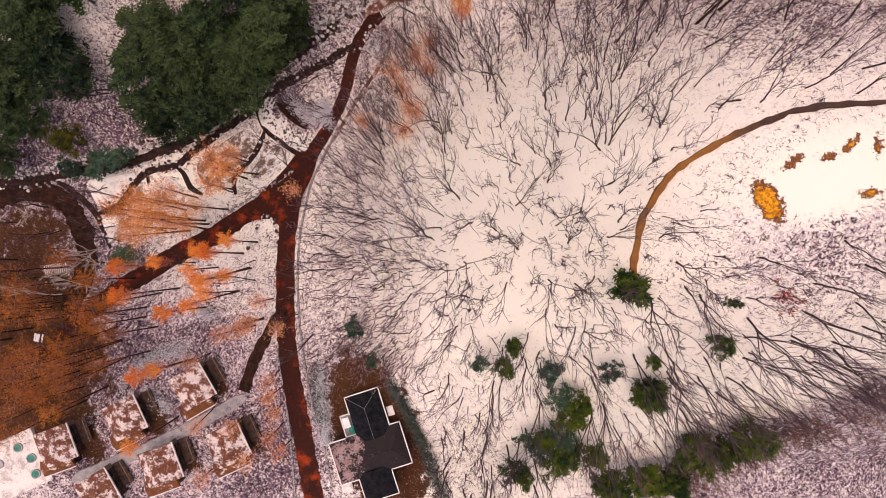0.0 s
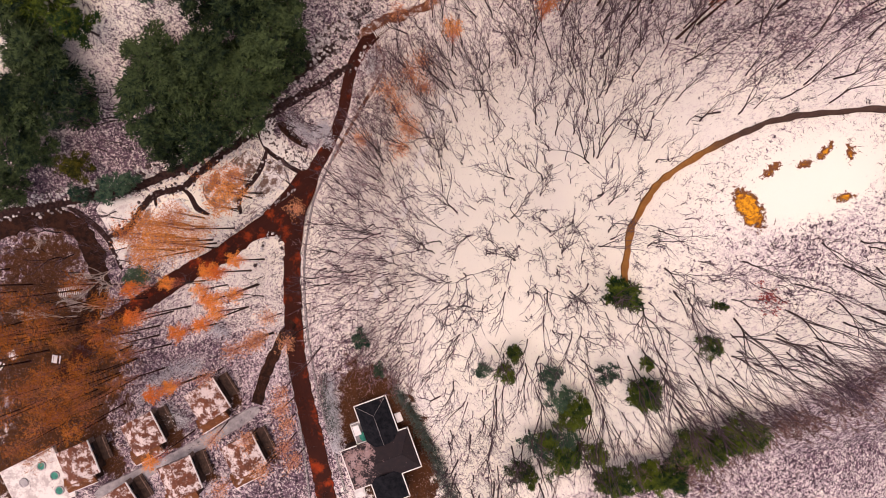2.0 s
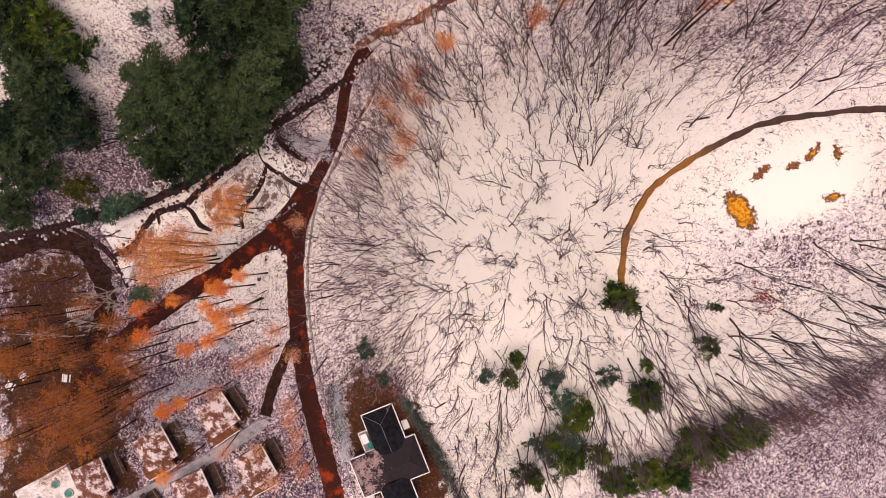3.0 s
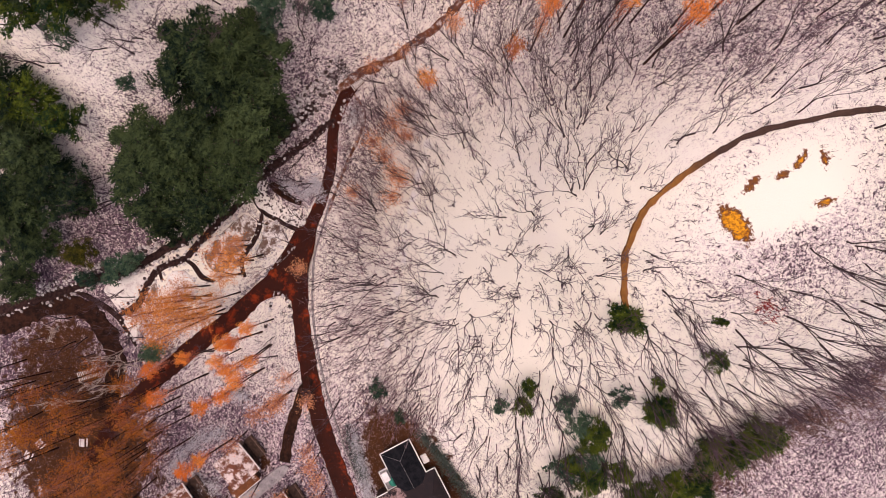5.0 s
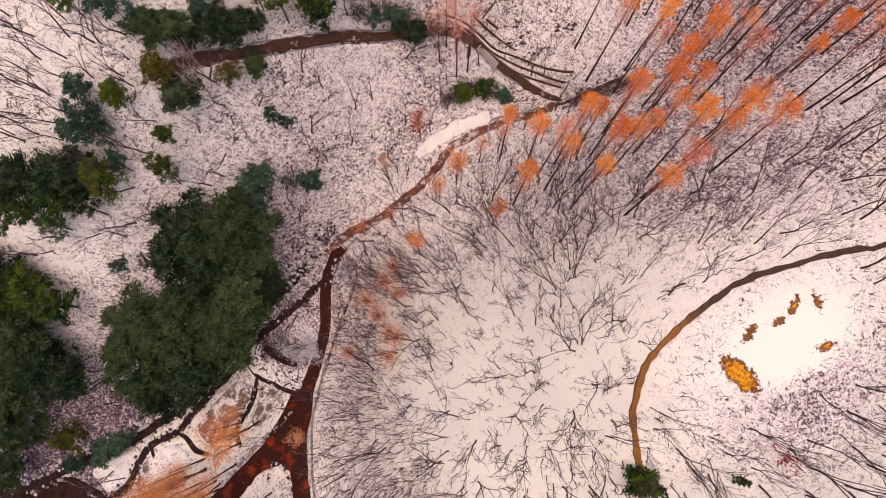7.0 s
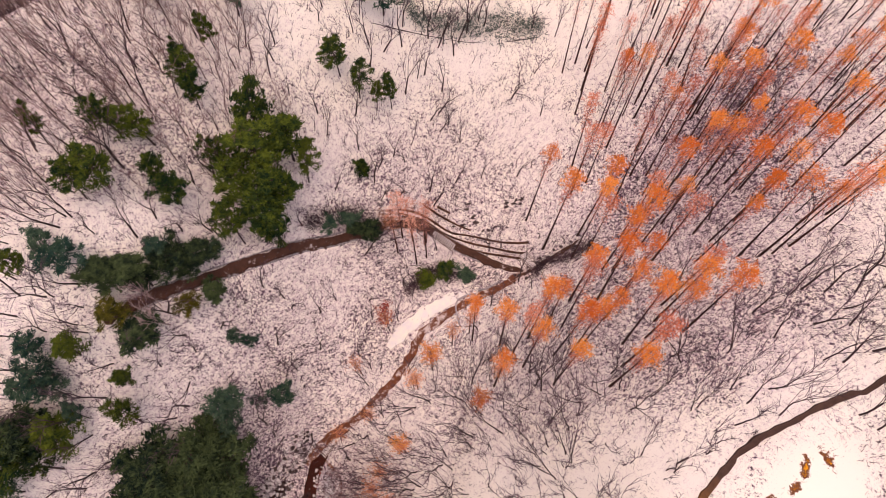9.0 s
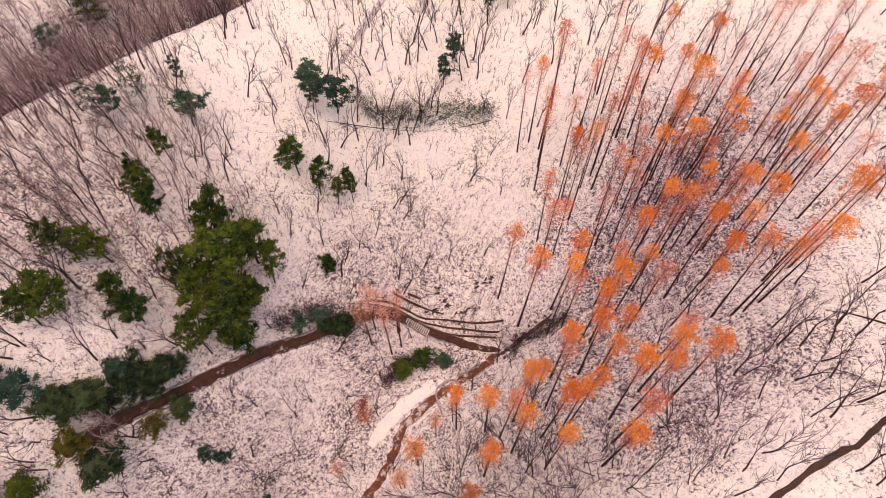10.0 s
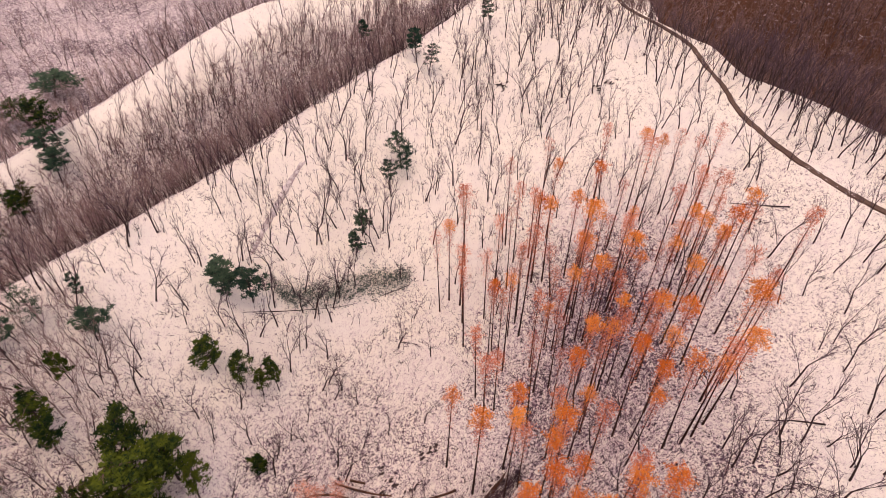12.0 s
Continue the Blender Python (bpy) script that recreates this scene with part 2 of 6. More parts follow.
class Build:
    """Collects vertices and faces for one mesh."""

    def __init__(self):
        self.v, self.f = [], []

    def tube(self, pts, radii, n=4, cap=False):
        base = len(self.v)
        pts = [Vector(p) for p in pts]
        for i, p in enumerate(pts):
            d = (pts[min(i + 1, len(pts) - 1)] - pts[max(i - 1, 0)]).normalized()
            u = d.orthogonal().normalized()
            w = d.cross(u)
            for k in range(n):
                a = 2 * math.pi * k / n
                self.v.append(p + (u * math.cos(a) + w * math.sin(a)) * radii[i])
        for i in range(len(pts) - 1):
            for k in range(n):
                a, b = base + i * n + k, base + i * n + (k + 1) % n
                self.f.append((a, b, b + n, a + n))
        if cap:
            self.f.append(tuple(base + (len(pts) - 1) * n + k for k in range(n)))

    def spike(self, p, q, r, sides=3):
        """A thin twig: three sides and a point."""
        d = (q - p).normalized()
        u = d.orthogonal().normalized()
        w = d.cross(u)
        b = len(self.v)
        for k in range(3):
            a = 2.094 * k
            self.v.append(p + (u * math.cos(a) + w * math.sin(a)) * r)
        self.v.append(q)
        self.f += [(b, b + 1, b + 3), (b + 1, b + 2, b + 3), (b + 2, b, b + 3)][:sides]

    def blade(self, p, q, w):
        """A small leaf spray: a bent diamond."""
        b = len(self.v)
        m = p.lerp(q, 0.5)
        self.v += [p, m + w, q, m - w]
        self.f += [(b, b + 1, b + 2, b + 3)]

    def box(self, c, s, rz=0.0):
        b = len(self.v)
        ca, sa = math.cos(rz), math.sin(rz)
        for z in (-1, 1):
            for y in (-1, 1):
                for x in (-1, 1):
                    dx, dy = x * s[0] / 2, y * s[1] / 2
                    self.v.append(Vector((c[0] + dx * ca - dy * sa, c[1] + dx * sa + dy * ca, c[2] + z * s[2] / 2)))
        self.f += [tuple(b + i for i in q) for q in ((0, 2, 3, 1), (4, 5, 7, 6), (0, 1, 5, 4), (2, 6, 7, 3), (0, 4, 6, 2), (1, 3, 7, 5))]

    def out(self, name, mat, parent=None, label=""):
        return mesh_object(name, self.v, self.f, mat, parent, label)


# ---- the lie of the land ----
SPOT = np.array([[8, 13, 11, -2, -10, -24, -36, -36, -30, -21], [-9, 4, 6, 1, 23, 15, 5, 0, -8, -17], [-23, -18, -2, 37, 60, 53, 42, 36, 14, -17], [-8, 1, -24, -13, 37, 44, 46, 63, 33, -22], [6, 21, 63, 16, -8, 20, 38, 67, 41, -25], [34, 41, 54, 56, 48, 49, 41, 60, 37, -22], [61, 63, 52, 55, 51, 54, 53, 67, 49, 0], [69, 58, 48, 51, 57, 67, 53, 52, 41, 18], [65, 55, 48, 47, 38, 51, 47, 40, 34, 28], [57, 57, 62, 66, 55, 42, 32, 28, 30, 35]], float)  # spot heights every 40 m


def smooth(a, b, x):
    u = np.clip((x - a) / (b - a), 0, 1)
    return u * u * (3 - 2 * u)


def cubic(u):
    u = np.abs(u)
    return np.where(u < 1, 2 / 3 - u * u + u ** 3 / 2, np.where(u < 2, (2 - u) ** 3 / 6, 0))


def ridge_1(x):
    return 141 + 0.21 * x


def ridge_2(x):
    return 180 + 0.33 * x


def ground(x, y):
    x, y = np.asarray(x, float), np.asarray(y, float)
    u, v = np.clip((x + 120) / 40, 1, 8), np.clip((y + 80) / 40, 1, 8)
    bx, by = cubic(u[..., None] - np.arange(10)), cubic(v[..., None] - np.arange(10))
    z = np.einsum("...j,...i,ji->...", by, bx, SPOT)
    d1, d2 = y - ridge_1(x), y - ridge_2(x)
    z = z + 3.5 * np.exp(-(d1 / 14) ** 2) - 10 * smooth(0, 13, d1) + 10 * smooth(13, 38, d1)
    z = z + 5 * np.exp(-(d2 / 12) ** 2) - 15 * smooth(0, 24, d2)
    # the crest that the eastern path follows
    z = z + 5.5 * np.exp(-((x - 180 - 0.2 * (y - 117)) / 8) ** 2) * smooth(94, 112, y) * (1 - smooth(160, 178, y))
    # the stream's hollows
    z = z - 4 * np.exp(-((x - 42) / 11) ** 2 - ((y - 70) / 9) ** 2) - 4 * np.exp(-((x + 13) / 12) ** 2 - ((y - 50) / 9) ** 2)
    a = np.arctan2(y - 95, x - 118)
    r = np.hypot(x - 118, y - 95) - 11 * smooth(-0.05, 0.3, a) - 90 * smooth(0.34, 0.8, a)
    return z - 18 * smooth(72, 102, r) * (1 - smooth(0.9, 1.3, np.abs(a)))


def gz(x, y):
    return float(ground(x, y))


def axis(lo, hi, step, far):
    mid = list(np.arange(lo, hi + 0.1, step))
    a, b, d, left, right = lo, hi, step, [], []
    while a > -far:
        d *= 1.35
        a -= d
        left.append(a)
    d = step
    while b < far:
        d *= 1.35
        b += d
        right.append(b)
    return np.array(left[::-1] + mid + right)


def near_line(x, y, line):
    """Distance from points to a polyline."""
    best = np.full(np.shape(x), 1e9)
    for (x0, y0), (x1, y1) in zip(line, line[1:]):
        dx, dy = x1 - x0, y1 - y0
        s = np.clip(((x - x0) * dx + (y - y0) * dy) / (dx * dx + dy * dy + 1e-9), 0, 1)
        best = np.minimum(best, np.hypot(x - x0 - s * dx, y - y0 - s * dy))
    return best


MAIN_ROAD = [(-25.6, -56.5), (-26.7, -49.6), (-28.5, -39.2), (-30.5, -28.8), (-32.0, -18.4), (-32.7, -6.9), (-32.9, 1.3), (-32.6, 8.6), (-31.3, 15.5), (-28.4, 21.2), (-25.0, 26.8), (-22.2, 32.4), (-20.8, 37.3), (-19.8, 41.5), (-18.0, 45.7), (-15.2, 49.3), (-13.2, 51.1)]
WEST_ROAD = [(-31.6, 14.7), (-37.8, 11.1), (-44.4, 7.2), (-51.1, 2.9), (-59.2, -0.8), (-68.0, -5.9), (-76.7, -11.2), (-83.8, -17.2), (-88.4, -25.0)]
FORK_LANE = [(-32.4, -12.1), (-35.9, -16.9), (-39.3, -23.4), (-41.3, -29.5)]
LOOP_ROAD = [(-121.9, 10.3), (-114.9, 10.7), (-106.4, 11.1), (-98.1, 13.4), (-90.6, 12.8), (-85.8, 8.2), (-83.1, 0.9), (-83.1, -6.5), (-85.5, -14.4)]
HILL_PATH = [(63.2, 19.9), (59.6, 20.6), (56.1, 20.6), (51.1, 19.7), (45.9, 18.1), (40.9, 16.0), (37.2, 13.8), (33.8, 11.4), (31.1, 7.9), (29.4, 4.7), (28.6, 1.7), (28.2, -2.4), (28.5, -5.0)]
STREAM = [(-22.3, 48.4), (-27.3, 45.2), (-31.3, 42.9), (-35.3, 40.8), (-38.7, 38.7), (-42.1, 36.4), (-46.3, 33.2), (-51.8, 29.0), (-58.6, 24.6), (-65.2, 22.1), (-70.5, 20.2), (-77.3, 18.6), (-83.9, 18.0), (-90.6, 16.5), (-97.3, 15.6), (-105.3, 14.9), (-114.5, 13.9), (-122.6, 12.6)]
BED_PATHS = [[(-18.6, 44.6), (-21.2, 43.5), (-24.6, 41.4), (-28.5, 39.7), (-33.1, 37.7), (-37.1, 35.5), (-41.9, 32.3), (-46.7, 29.0), (-52.0, 25.9), (-56.8, 22.4), (-61.2, 19.2), (-67.4, 17.9), (-70.9, 15.1), (-73.5, 11.6), (-76.6, 9.3), (-80.2, 8.3)], [(-40.2, 27.2), (-40.9, 24.9), (-42.1, 22.4), (-44.0, 19.6), (-46.1, 17.8), (-47.3, 15.2), (-46.6, 12.2)], [(-42.3, 31.8), (-41.2, 29.3), (-38.8, 26.3), (-35.4, 23.7), (-31.8, 20.9)], [(-67.8, 17.9), (-67.7, 14.5)], [(-61.2, 18.7), (-59.5, 17.3), (-57.7, 14.0), (-54.6, 12.4)], [(-89.4, 16.1), (-85.8, 13.2), (-82.1, 9.9), (-80.0, 6.7), (-78.4, 3.4), (-77.0, 0.1)]]
SIDE_PATH = [(-13.4, 49.7), (-12.3, 46.8), (-11.8, 43.7), (-13.7, 39.6), (-16.5, 35.7), (-19.6, 30.9), (-22.4, 26.2), (-23.8, 23.2)]
HILL_PATH = [(84.3, 19.5), (76.0, 19.9), (71.1, 19.4), (65.4, 20.2)] + HILL_PATH[3:]
TERRACES = [[(21.7, 89.4), (25.5, 87.7), (28.2, 85.2), (30.9, 82.3), (35.4, 80.0), (41.0, 76.7), (46.7, 73.8)], [(21.3, 88.7), (26.0, 86.2), (29.5, 82.4), (34.1, 79.0), (39.1, 76.1), (44.9, 72.1)], [(27.2, 89.0), (30.1, 86.0), (32.9, 83.3), (35.4, 81.3)], [(21.6, 88.0), (25.8, 85.8), (29.7, 81.5), (34.0, 77.5), (40.7, 73.6), (45.2, 70.2)], [(30.1, 88.0), (32.3, 86.0)]]
DITCH = [(62.0, 144.4), (54.9, 140.8), (45.9, 135.0), (37.6, 129.6)]
LANE = [(-40.8, -30.4), (-45.7, -33.4), (-53.5, -37.6), (-59.4, -40.5), (-69.4, -45.0), (-78.6, -49.1)]
KERB_WEST = [(-34.5, -19.9), (-33.3, -24.3), (-32.2, -30.0), (-31.2, -39.3), (-30.1, -52.0)]
KERB_EAST = [(-22.7, 26.7), (-25.6, 20.3), (-28.1, 14.7), (-29.2, 8.5), (-29.9, 1.3), (-29.6, -9.1), (-28.7, -18.2), (-27.1, -28.6), (-24.7, -39.1), (-22.6, -48.4)]
NORTH_TRAIL = [(-17.3, 50.0), (-10.6, 53.0), (-2.1, 54.3), (6.4, 57.5), (11.2, 60.3), (14.7, 63.3), (17.4, 64.7), (22.3, 65.7), (27.6, 66.6), (34.0, 66.8), (39.9, 67.6), (43.7, 68.6)]
SNOW_TRAIL = [(8.3, 64.1), (13.2, 66.5), (18.6, 67.9), (23.7, 68.6), (28.0, 68.9)]
UPPER_TRAIL = [(42.6, 68.2), (40.5, 70.6), (35.5, 75.1), (30.6, 79.6), (26.5, 84.1), (21.6, 86.7), (15.3, 87.0), (5.9, 86.4), (-1.4, 86.1), (-12.1, 84.3), (-20.0, 83.0), (-27.9, 81.9), (-35.6, 80.1)]
EAST_PATH = [(144.1, 41.4), (143.6, 48.5), (143.6, 57.2), (145.5, 67.6), (148.3, 77.1), (152.3, 85.6), (158.9, 93.6), (164.4, 100.5), (169.2, 106.4), (174.8, 115.5), (178.8, 127.1), (180.9, 140.9), (186.0, 149.5), (191.0, 157.0)]


def blob(x, y, cx, cy, rx, ry, deg=0.0):
    a = radians(deg)
    u, v = (x - cx) * math.cos(a) + (y - cy) * math.sin(a), -(x - cx) * math.sin(a) + (y - cy) * math.cos(a)
    return np.exp(-((u / rx) ** 2 + (v / ry) ** 2))


def litter_and_shade(x, y):
    d = 0.50 + 0.14 * blob(x, y, 15, 74, 48, 26)
    d = d - 0.22 * blob(x, y, 13, 4, 26, 30) + 0.10 * blob(x, y, -18, 15, 12, 45) + 0.11 * blob(x, y, 25, 42, 46, 12, 5)
    d = d + 0.20 * blob(x, y, 82, 66, 34, 25, 25) + 0.14 * blob(x, y, 104, 84, 28, 22)
    d = d - 0.35 * blob(x, y, -60, 17, 16, 7, 25)
    d = d + 0.12 * blob(x, y, 50, -1, 20, 10)
    # among the cabins: real litter, plus shade put in as more of it
    d = d + 0.5 * blob(x, y, -56, -38, 40, 26)
    # under the western pines: leaf litter, with their shade darkened in as well
    d = d + 0.2 * blob(x, y, -76, 30, 24, 20) + 0.05 * blob(x, y, -50, 68, 34, 24) + 0.25 * blob(x, y, -42, 42, 24, 14, 35) + 0.4 * blob(x, y, -95, 0, 24, 26)
    d = d + 0.26 * (1 - smooth(-8, 2, y + 36 - 0.6 * (x - 36))) * smooth(5, 25, x)
    d = d - 0.07 * smooth(95, 130, y + 0.3 * x) + 0.08 * blob(x, y, 32, 98, 26, 14, 10)
    d = d + 0.07 * blob(x, y, 52, 0, 18, 8) + 0.12 * blob(x, y, 60, 33, 22, 7)
    d = d + 0.10 * blob(x, y, 53.5, 10, 13, 8, 22) - 1.15 * blob(x, y, 53.5, 10.2, 7.2, 3.9, 22)
    # purple shadow on the oval and crescent beds, painted as denser litter
    for cx, cy in [(-14.6, 45.0), (-35.4, 33.1), (-32.1, 30.5), (-29.2, 28.8)]:
        d = d + 0.4 * blob(x, y, cx, cy, 2.6, 2.2)
    d1, d2 = y - ridge_1(x), y - ridge_2(x)
    d = d + 0.22 * smooth(-1, 3, d1) * (1 - smooth(26, 38, d1)) + 0.28 * smooth(-1, 3, d2)
    a = np.arctan2(y - 95, x - 118)
    r = np.hypot(x - 118, y - 95) - 11 * smooth(-0.05, 0.3, a) - 90 * smooth(0.34, 0.8, a)
    d = d + 0.4 * smooth(72, 76, r) * (1 - smooth(0.9, 1.1, np.abs(a)))
    d = d + 0.16 * blob(x, y, -25, 125, 35, 22)
    return np.clip(d, 0.02, 0.8)


def soil_and_cabin_shade(x, y):
    b = 0.85 * blob(x, y, -92, -20, 24, 17, -25) + 1.3 * blob(x, y, -13, -38, 9, 19, 17) + 0.5 * blob(x, y, -96, 6, 18, 12)
    b = b + 0.12 * blob(x, y, -62, -38, 34, 14, 20) + 0.6 * blob(x, y, -96, -42, 16, 9, 25)
    # shade beside five of the cabins, painted as dark soil
    for cx, cy in ((-60.5, -36.0), (-46.5, -29.5), (-51.5, -44.0), (-38.5, -40.0), (-74.0, -42.5)):
        b = b + 0.55 * blob(x, y, cx, cy, 2.6, 4.2, 25)
    d1, d2 = y - ridge_1(x), y - ridge_2(x)
    b = b + 0.15 * smooth(0, 3, d1) * (1 - smooth(8, 24, d1)) + 0.25 * smooth(-1, 3, d2) * (1 - smooth(50, 80, d2))
    a = np.arctan2(y - 95, x - 118)
    r = np.hypot(x - 118, y - 95) - 11 * smooth(-0.05, 0.3, a) - 90 * smooth(0.34, 0.8, a)
    b = b + 0.62 * smooth(73, 78, r) * (1 - smooth(0.9, 1.1, np.abs(a)))
    return np.clip(b, 0, 1)


def ochre_grass(x, y):
    b = 1.1 * blob(x, y, 44.8, 6.5, 1.2, 3.0, 27)
    for cx, cy, rx, ry, deg in ((47.9, 11.9, 1.7, 0.75, 35), (52.5, 12.8, 1.3, 0.6, 10), (55.6, 14.4, 1.6, 0.6, 40), (59.1, 14.0, 0.7, 1.5, 0), (57.5, 7.5, 1.6, 0.7, 15)):
        b = b + 0.66 * blob(x, y, cx, cy, rx, ry, deg)
    return np.clip(b, 0, 1)


def build_ground():
    xs, ys = axis(-130, 230, 1.25, 2600), axis(-95, 300, 1.25, 2600)
    gx, gy = np.meshgrid(xs, ys)
    z = ground(gx, gy)
    rough = np.zeros_like(z)
    for s, a in ((0.13, 0.35), (0.45, 0.12)):
        ph = np.random.RandomState(3).rand(12, 3)
        for p in ph:
            an = p[0] * 6.283
            rough += a / 4 * np.sin((gx * math.cos(an) + gy * math.sin(an)) * s * (0.6 + p[1]) * 3 + p[2] * 6.283)
    z = z + rough * 0.6
    for line in (MAIN_ROAD, WEST_ROAD, LOOP_ROAD):
        z -= rough * 0.6 * (1 - smooth(3, 6, near_line(gx, gy, line)))
    n, m = len(ys), len(xs)
    verts = np.stack([gx, gy, z], -1).reshape(-1, 3)
    i = np.arange(n * m).reshape(n, m)
    faces = np.stack([i[:-1, :-1], i[:-1, 1:], i[1:, 1:], i[1:, :-1]], -1).reshape(-1, 4)
    me = bpy.data.meshes.new("ground")
    me.from_pydata(verts.tolist(), [], faces.tolist())
    me.materials.append(M_GROUND)
    for name, vals in (("litter", litter_and_shade(gx, gy)), ("bare", soil_and_cabin_shade(gx, gy)), ("ochre", ochre_grass(gx, gy))):
        at = me.attributes.new(name, "FLOAT", "POINT")
        at.data.foreach_set("value", vals.reshape(-1).astype(np.float32))
    me.polygons.foreach_set("use_smooth", np.ones(len(me.polygons), bool))
    me.update()
    ob = new("ground", me)
    tagged(ob, "snow-covered hilly forest floor with leaf litter showing through", "ground", kind="structure")


build_ground()


def resample(line, step):
    """A smooth line through the bends, with even steps."""
    p = [Vector((*q, 0)) for q in line]
    pts = []
    for i in range(len(p) - 1):
        a, b, c, d = p[max(i - 1, 0)], p[i], p[i + 1], p[min(i + 2, len(p) - 1)]
        n = max(1, int((c - b).length / step))
        for k in range(n):
            t = k / n
            pts.append(0.5 * (2 * b + (c - a) * t + (2 * a - 5 * b + 4 * c - d) * t * t + (3 * b - a - 3 * c + d) * t ** 3))
    pts.append(p[-1])
    return pts


def ribbon(name, line, width, mat, lift, label, category, wobble=0.1, across=4, seed=1, kind="structure", narrow=None):
    """A way laid on the ground, a little crowned, with uneven edges and a skirt that goes into the ground."""
    rng = random.Random(seed)
    pts = resample(line, 1.0)
    v, f = [], []
    for i, p in enumerate(pts):
        d = (pts[min(i + 1, len(pts) - 1)] - pts[max(i - 1, 0)]).normalized()
        nrm = Vector((-d.y, d.x, 0))
        wide = width if narrow is None else width + (narrow - width) * smooth(0.62, 0.8, i / len(pts))
        if name != "road":
            wide = wide * min(1.0, 0.35 + 0.25 * i, 0.35 + 0.25 * (len(pts) - 1 - i))
        wl, wr = (wide * (0.5 + rng.uniform(-wobble, wobble)) for _ in range(2))
        row = [-wl - 0.15] + [-wl + (wl + wr) * k / across for k in range(across + 1)] + [wr + 0.15]
        mid = gz(p.x, p.y)
        for k, s in enumerate(row):
            q = p + nrm * s
            edge = k in (0, len(row) - 1)
            z = max(gz(q.x, q.y), mid * 0.5 + gz(q.x, q.y) * 0.5)
            v.append((q.x, q.y, z - 0.5 if edge else z + lift))
    n = across + 3
    for i in range(len(pts) - 1):
        for k in range(n - 1):
            f.append((i * n + k, i * n + k + 1, (i + 1) * n + k + 1, (i + 1) * n + k))
    ob = mesh_object(name, v, f, mat)
    return tagged(ob, label, category, kind=kind)


ribbon("road", MAIN_ROAD, 4.0, M_ROAD, 0.22, "reddish asphalt road strewn with wet fallen leaves", "road", 0.05, narrow=2.5)
ribbon("road", WEST_ROAD, 4.2, M_ROAD, 0.26, "dark asphalt side road covered with orange leaves", "road", 0.06, seed=2)


def apron(corners, lift):
    """The widened crossing, a fan laid on the ground."""
    cx, cy = sum(c[0] for c in corners) / len(corners), sum(c[1] for c in corners) / len(corners)
    v, f = [], []
    rings = 6
    pts = [(p.x, p.y) for p in resample(corners + corners[:1], 1.0)][:-1]
    for k in range(rings + 1):
        for x, y in pts:
            u = k / rings
            q = (cx + (x - cx) * u, cy + (y - cy) * u)
            v.append((*q, gz(*q) + lift))
    n = len(pts)
    for k in range(rings):
        for i in range(n):
            f.append((k * n + i, k * n + (i + 1) % n, (k + 1) * n + (i + 1) % n, (k + 1) * n + i))
    return tagged(mesh_object("road", v, f, M_ROAD), "reddish leaf-strewn crossing of the park roads", "road", kind="structure")


apron([(-41.8, 11.2), (-35.6, 17.1), (-31.8, 21.4), (-27.6, 20.1), (-28.3, 15.4), (-30.2, 11.0), (-30.7, 4.9), (-31.9, 1.1), (-34.6, 4.4), (-37.6, 6.5), (-42.9, 6.1), (-45.1, 7.0)], 0.36)
ribbon("road", LOOP_ROAD, 4.6, M_LOOP, 0.24, "brown leaf-covered park road bending round", "road", seed=3)
ribbon("road", FORK_LANE, 2.3, M_LOOP, 0.30, "narrow dark lane leading to the cabins", "lane", seed=4)
ribbon("path", HILL_PATH, 0.78, M_TRAIL, 0.38, "ochre dirt footpath cleared through the snow", "path", 0.2, 2, 5)
ribbon("path", NORTH_TRAIL, 1.6, M_LEAFTRAIL, 0.2, "brown leaf-strewn forest trail", "trail", 0.18, 3, 6)
ribbon("path", UPPER_TRAIL, 1.6, M_SOIL, 0.3, "brown earth trail along the wooded slope", "trail", 0.18, 3, 7)
ribbon("path", EAST_PATH, 1.15, M_EARTH, 0.25, "grey-brown footpath along the ridge", "path", 0.12, 2, 8)
ribbon("path", SNOW_TRAIL, 2.6, M_SNOWPATH, 0.15, "smooth snow-covered trail", "trail", 0.1, 3, 9)
ribbon("path", [(2.6, 35.8), (-1.9, 25.4), (-5.3, 16.5), (-8.2, 8.1), (-11.4, 0.0), (-13.8, -7.3)], 1.8, M_SNOWPATH, 0.12, "faint snow-covered track across the slope", "track", 0.15, 2, 15)
ribbon("path", SIDE_PATH, 0.62, M_LEAFTRAIL, 0.2, "narrow brown path round a bed", "path", 0.1, 2, 10)
ribbon("stream", STREAM, 1.9, M_DARK, 0.38, "dark stony stream bed", "stream", 0.15, 3, 11)
for i, line in enumerate(BED_PATHS):
    ribbon("path", line, 1.6 if i in (0, 2) else 1.15, M_DARK, 0.3, "dark damp garden path between snowy beds", "path", 0.1, 2, 20 + i)


# ---- trees ----
def wander(rng, p, d, length, n, bend, up=0.0):
    pts = [p.copy()]
    d = d.normalized()
    for _ in range(n):
        d = (d + Vector((rng.uniform(-1, 1), rng.uniform(-1, 1), rng.uniform(-1, 1))) * bend + Vector((0, 0, up))).normalized()
        pts.append(pts[-1] + d * length / n)
    return pts


def along(pts, t):
    s = t * (len(pts) - 1)
    i = min(int(s), len(pts) - 2)
    return pts[i].lerp(pts[i + 1], s - i), (pts[i + 1] - pts[i]).normalized()


def off(rng, d, angle):
    """A way that leaves d by about that angle."""
    u = d.orthogonal().normalized()
    u.rotate(Matrix.Rotation(rng.uniform(0, 6.283), 3, d))
    return (d * math.cos(angle) + u * math.sin(angle)).normalized()


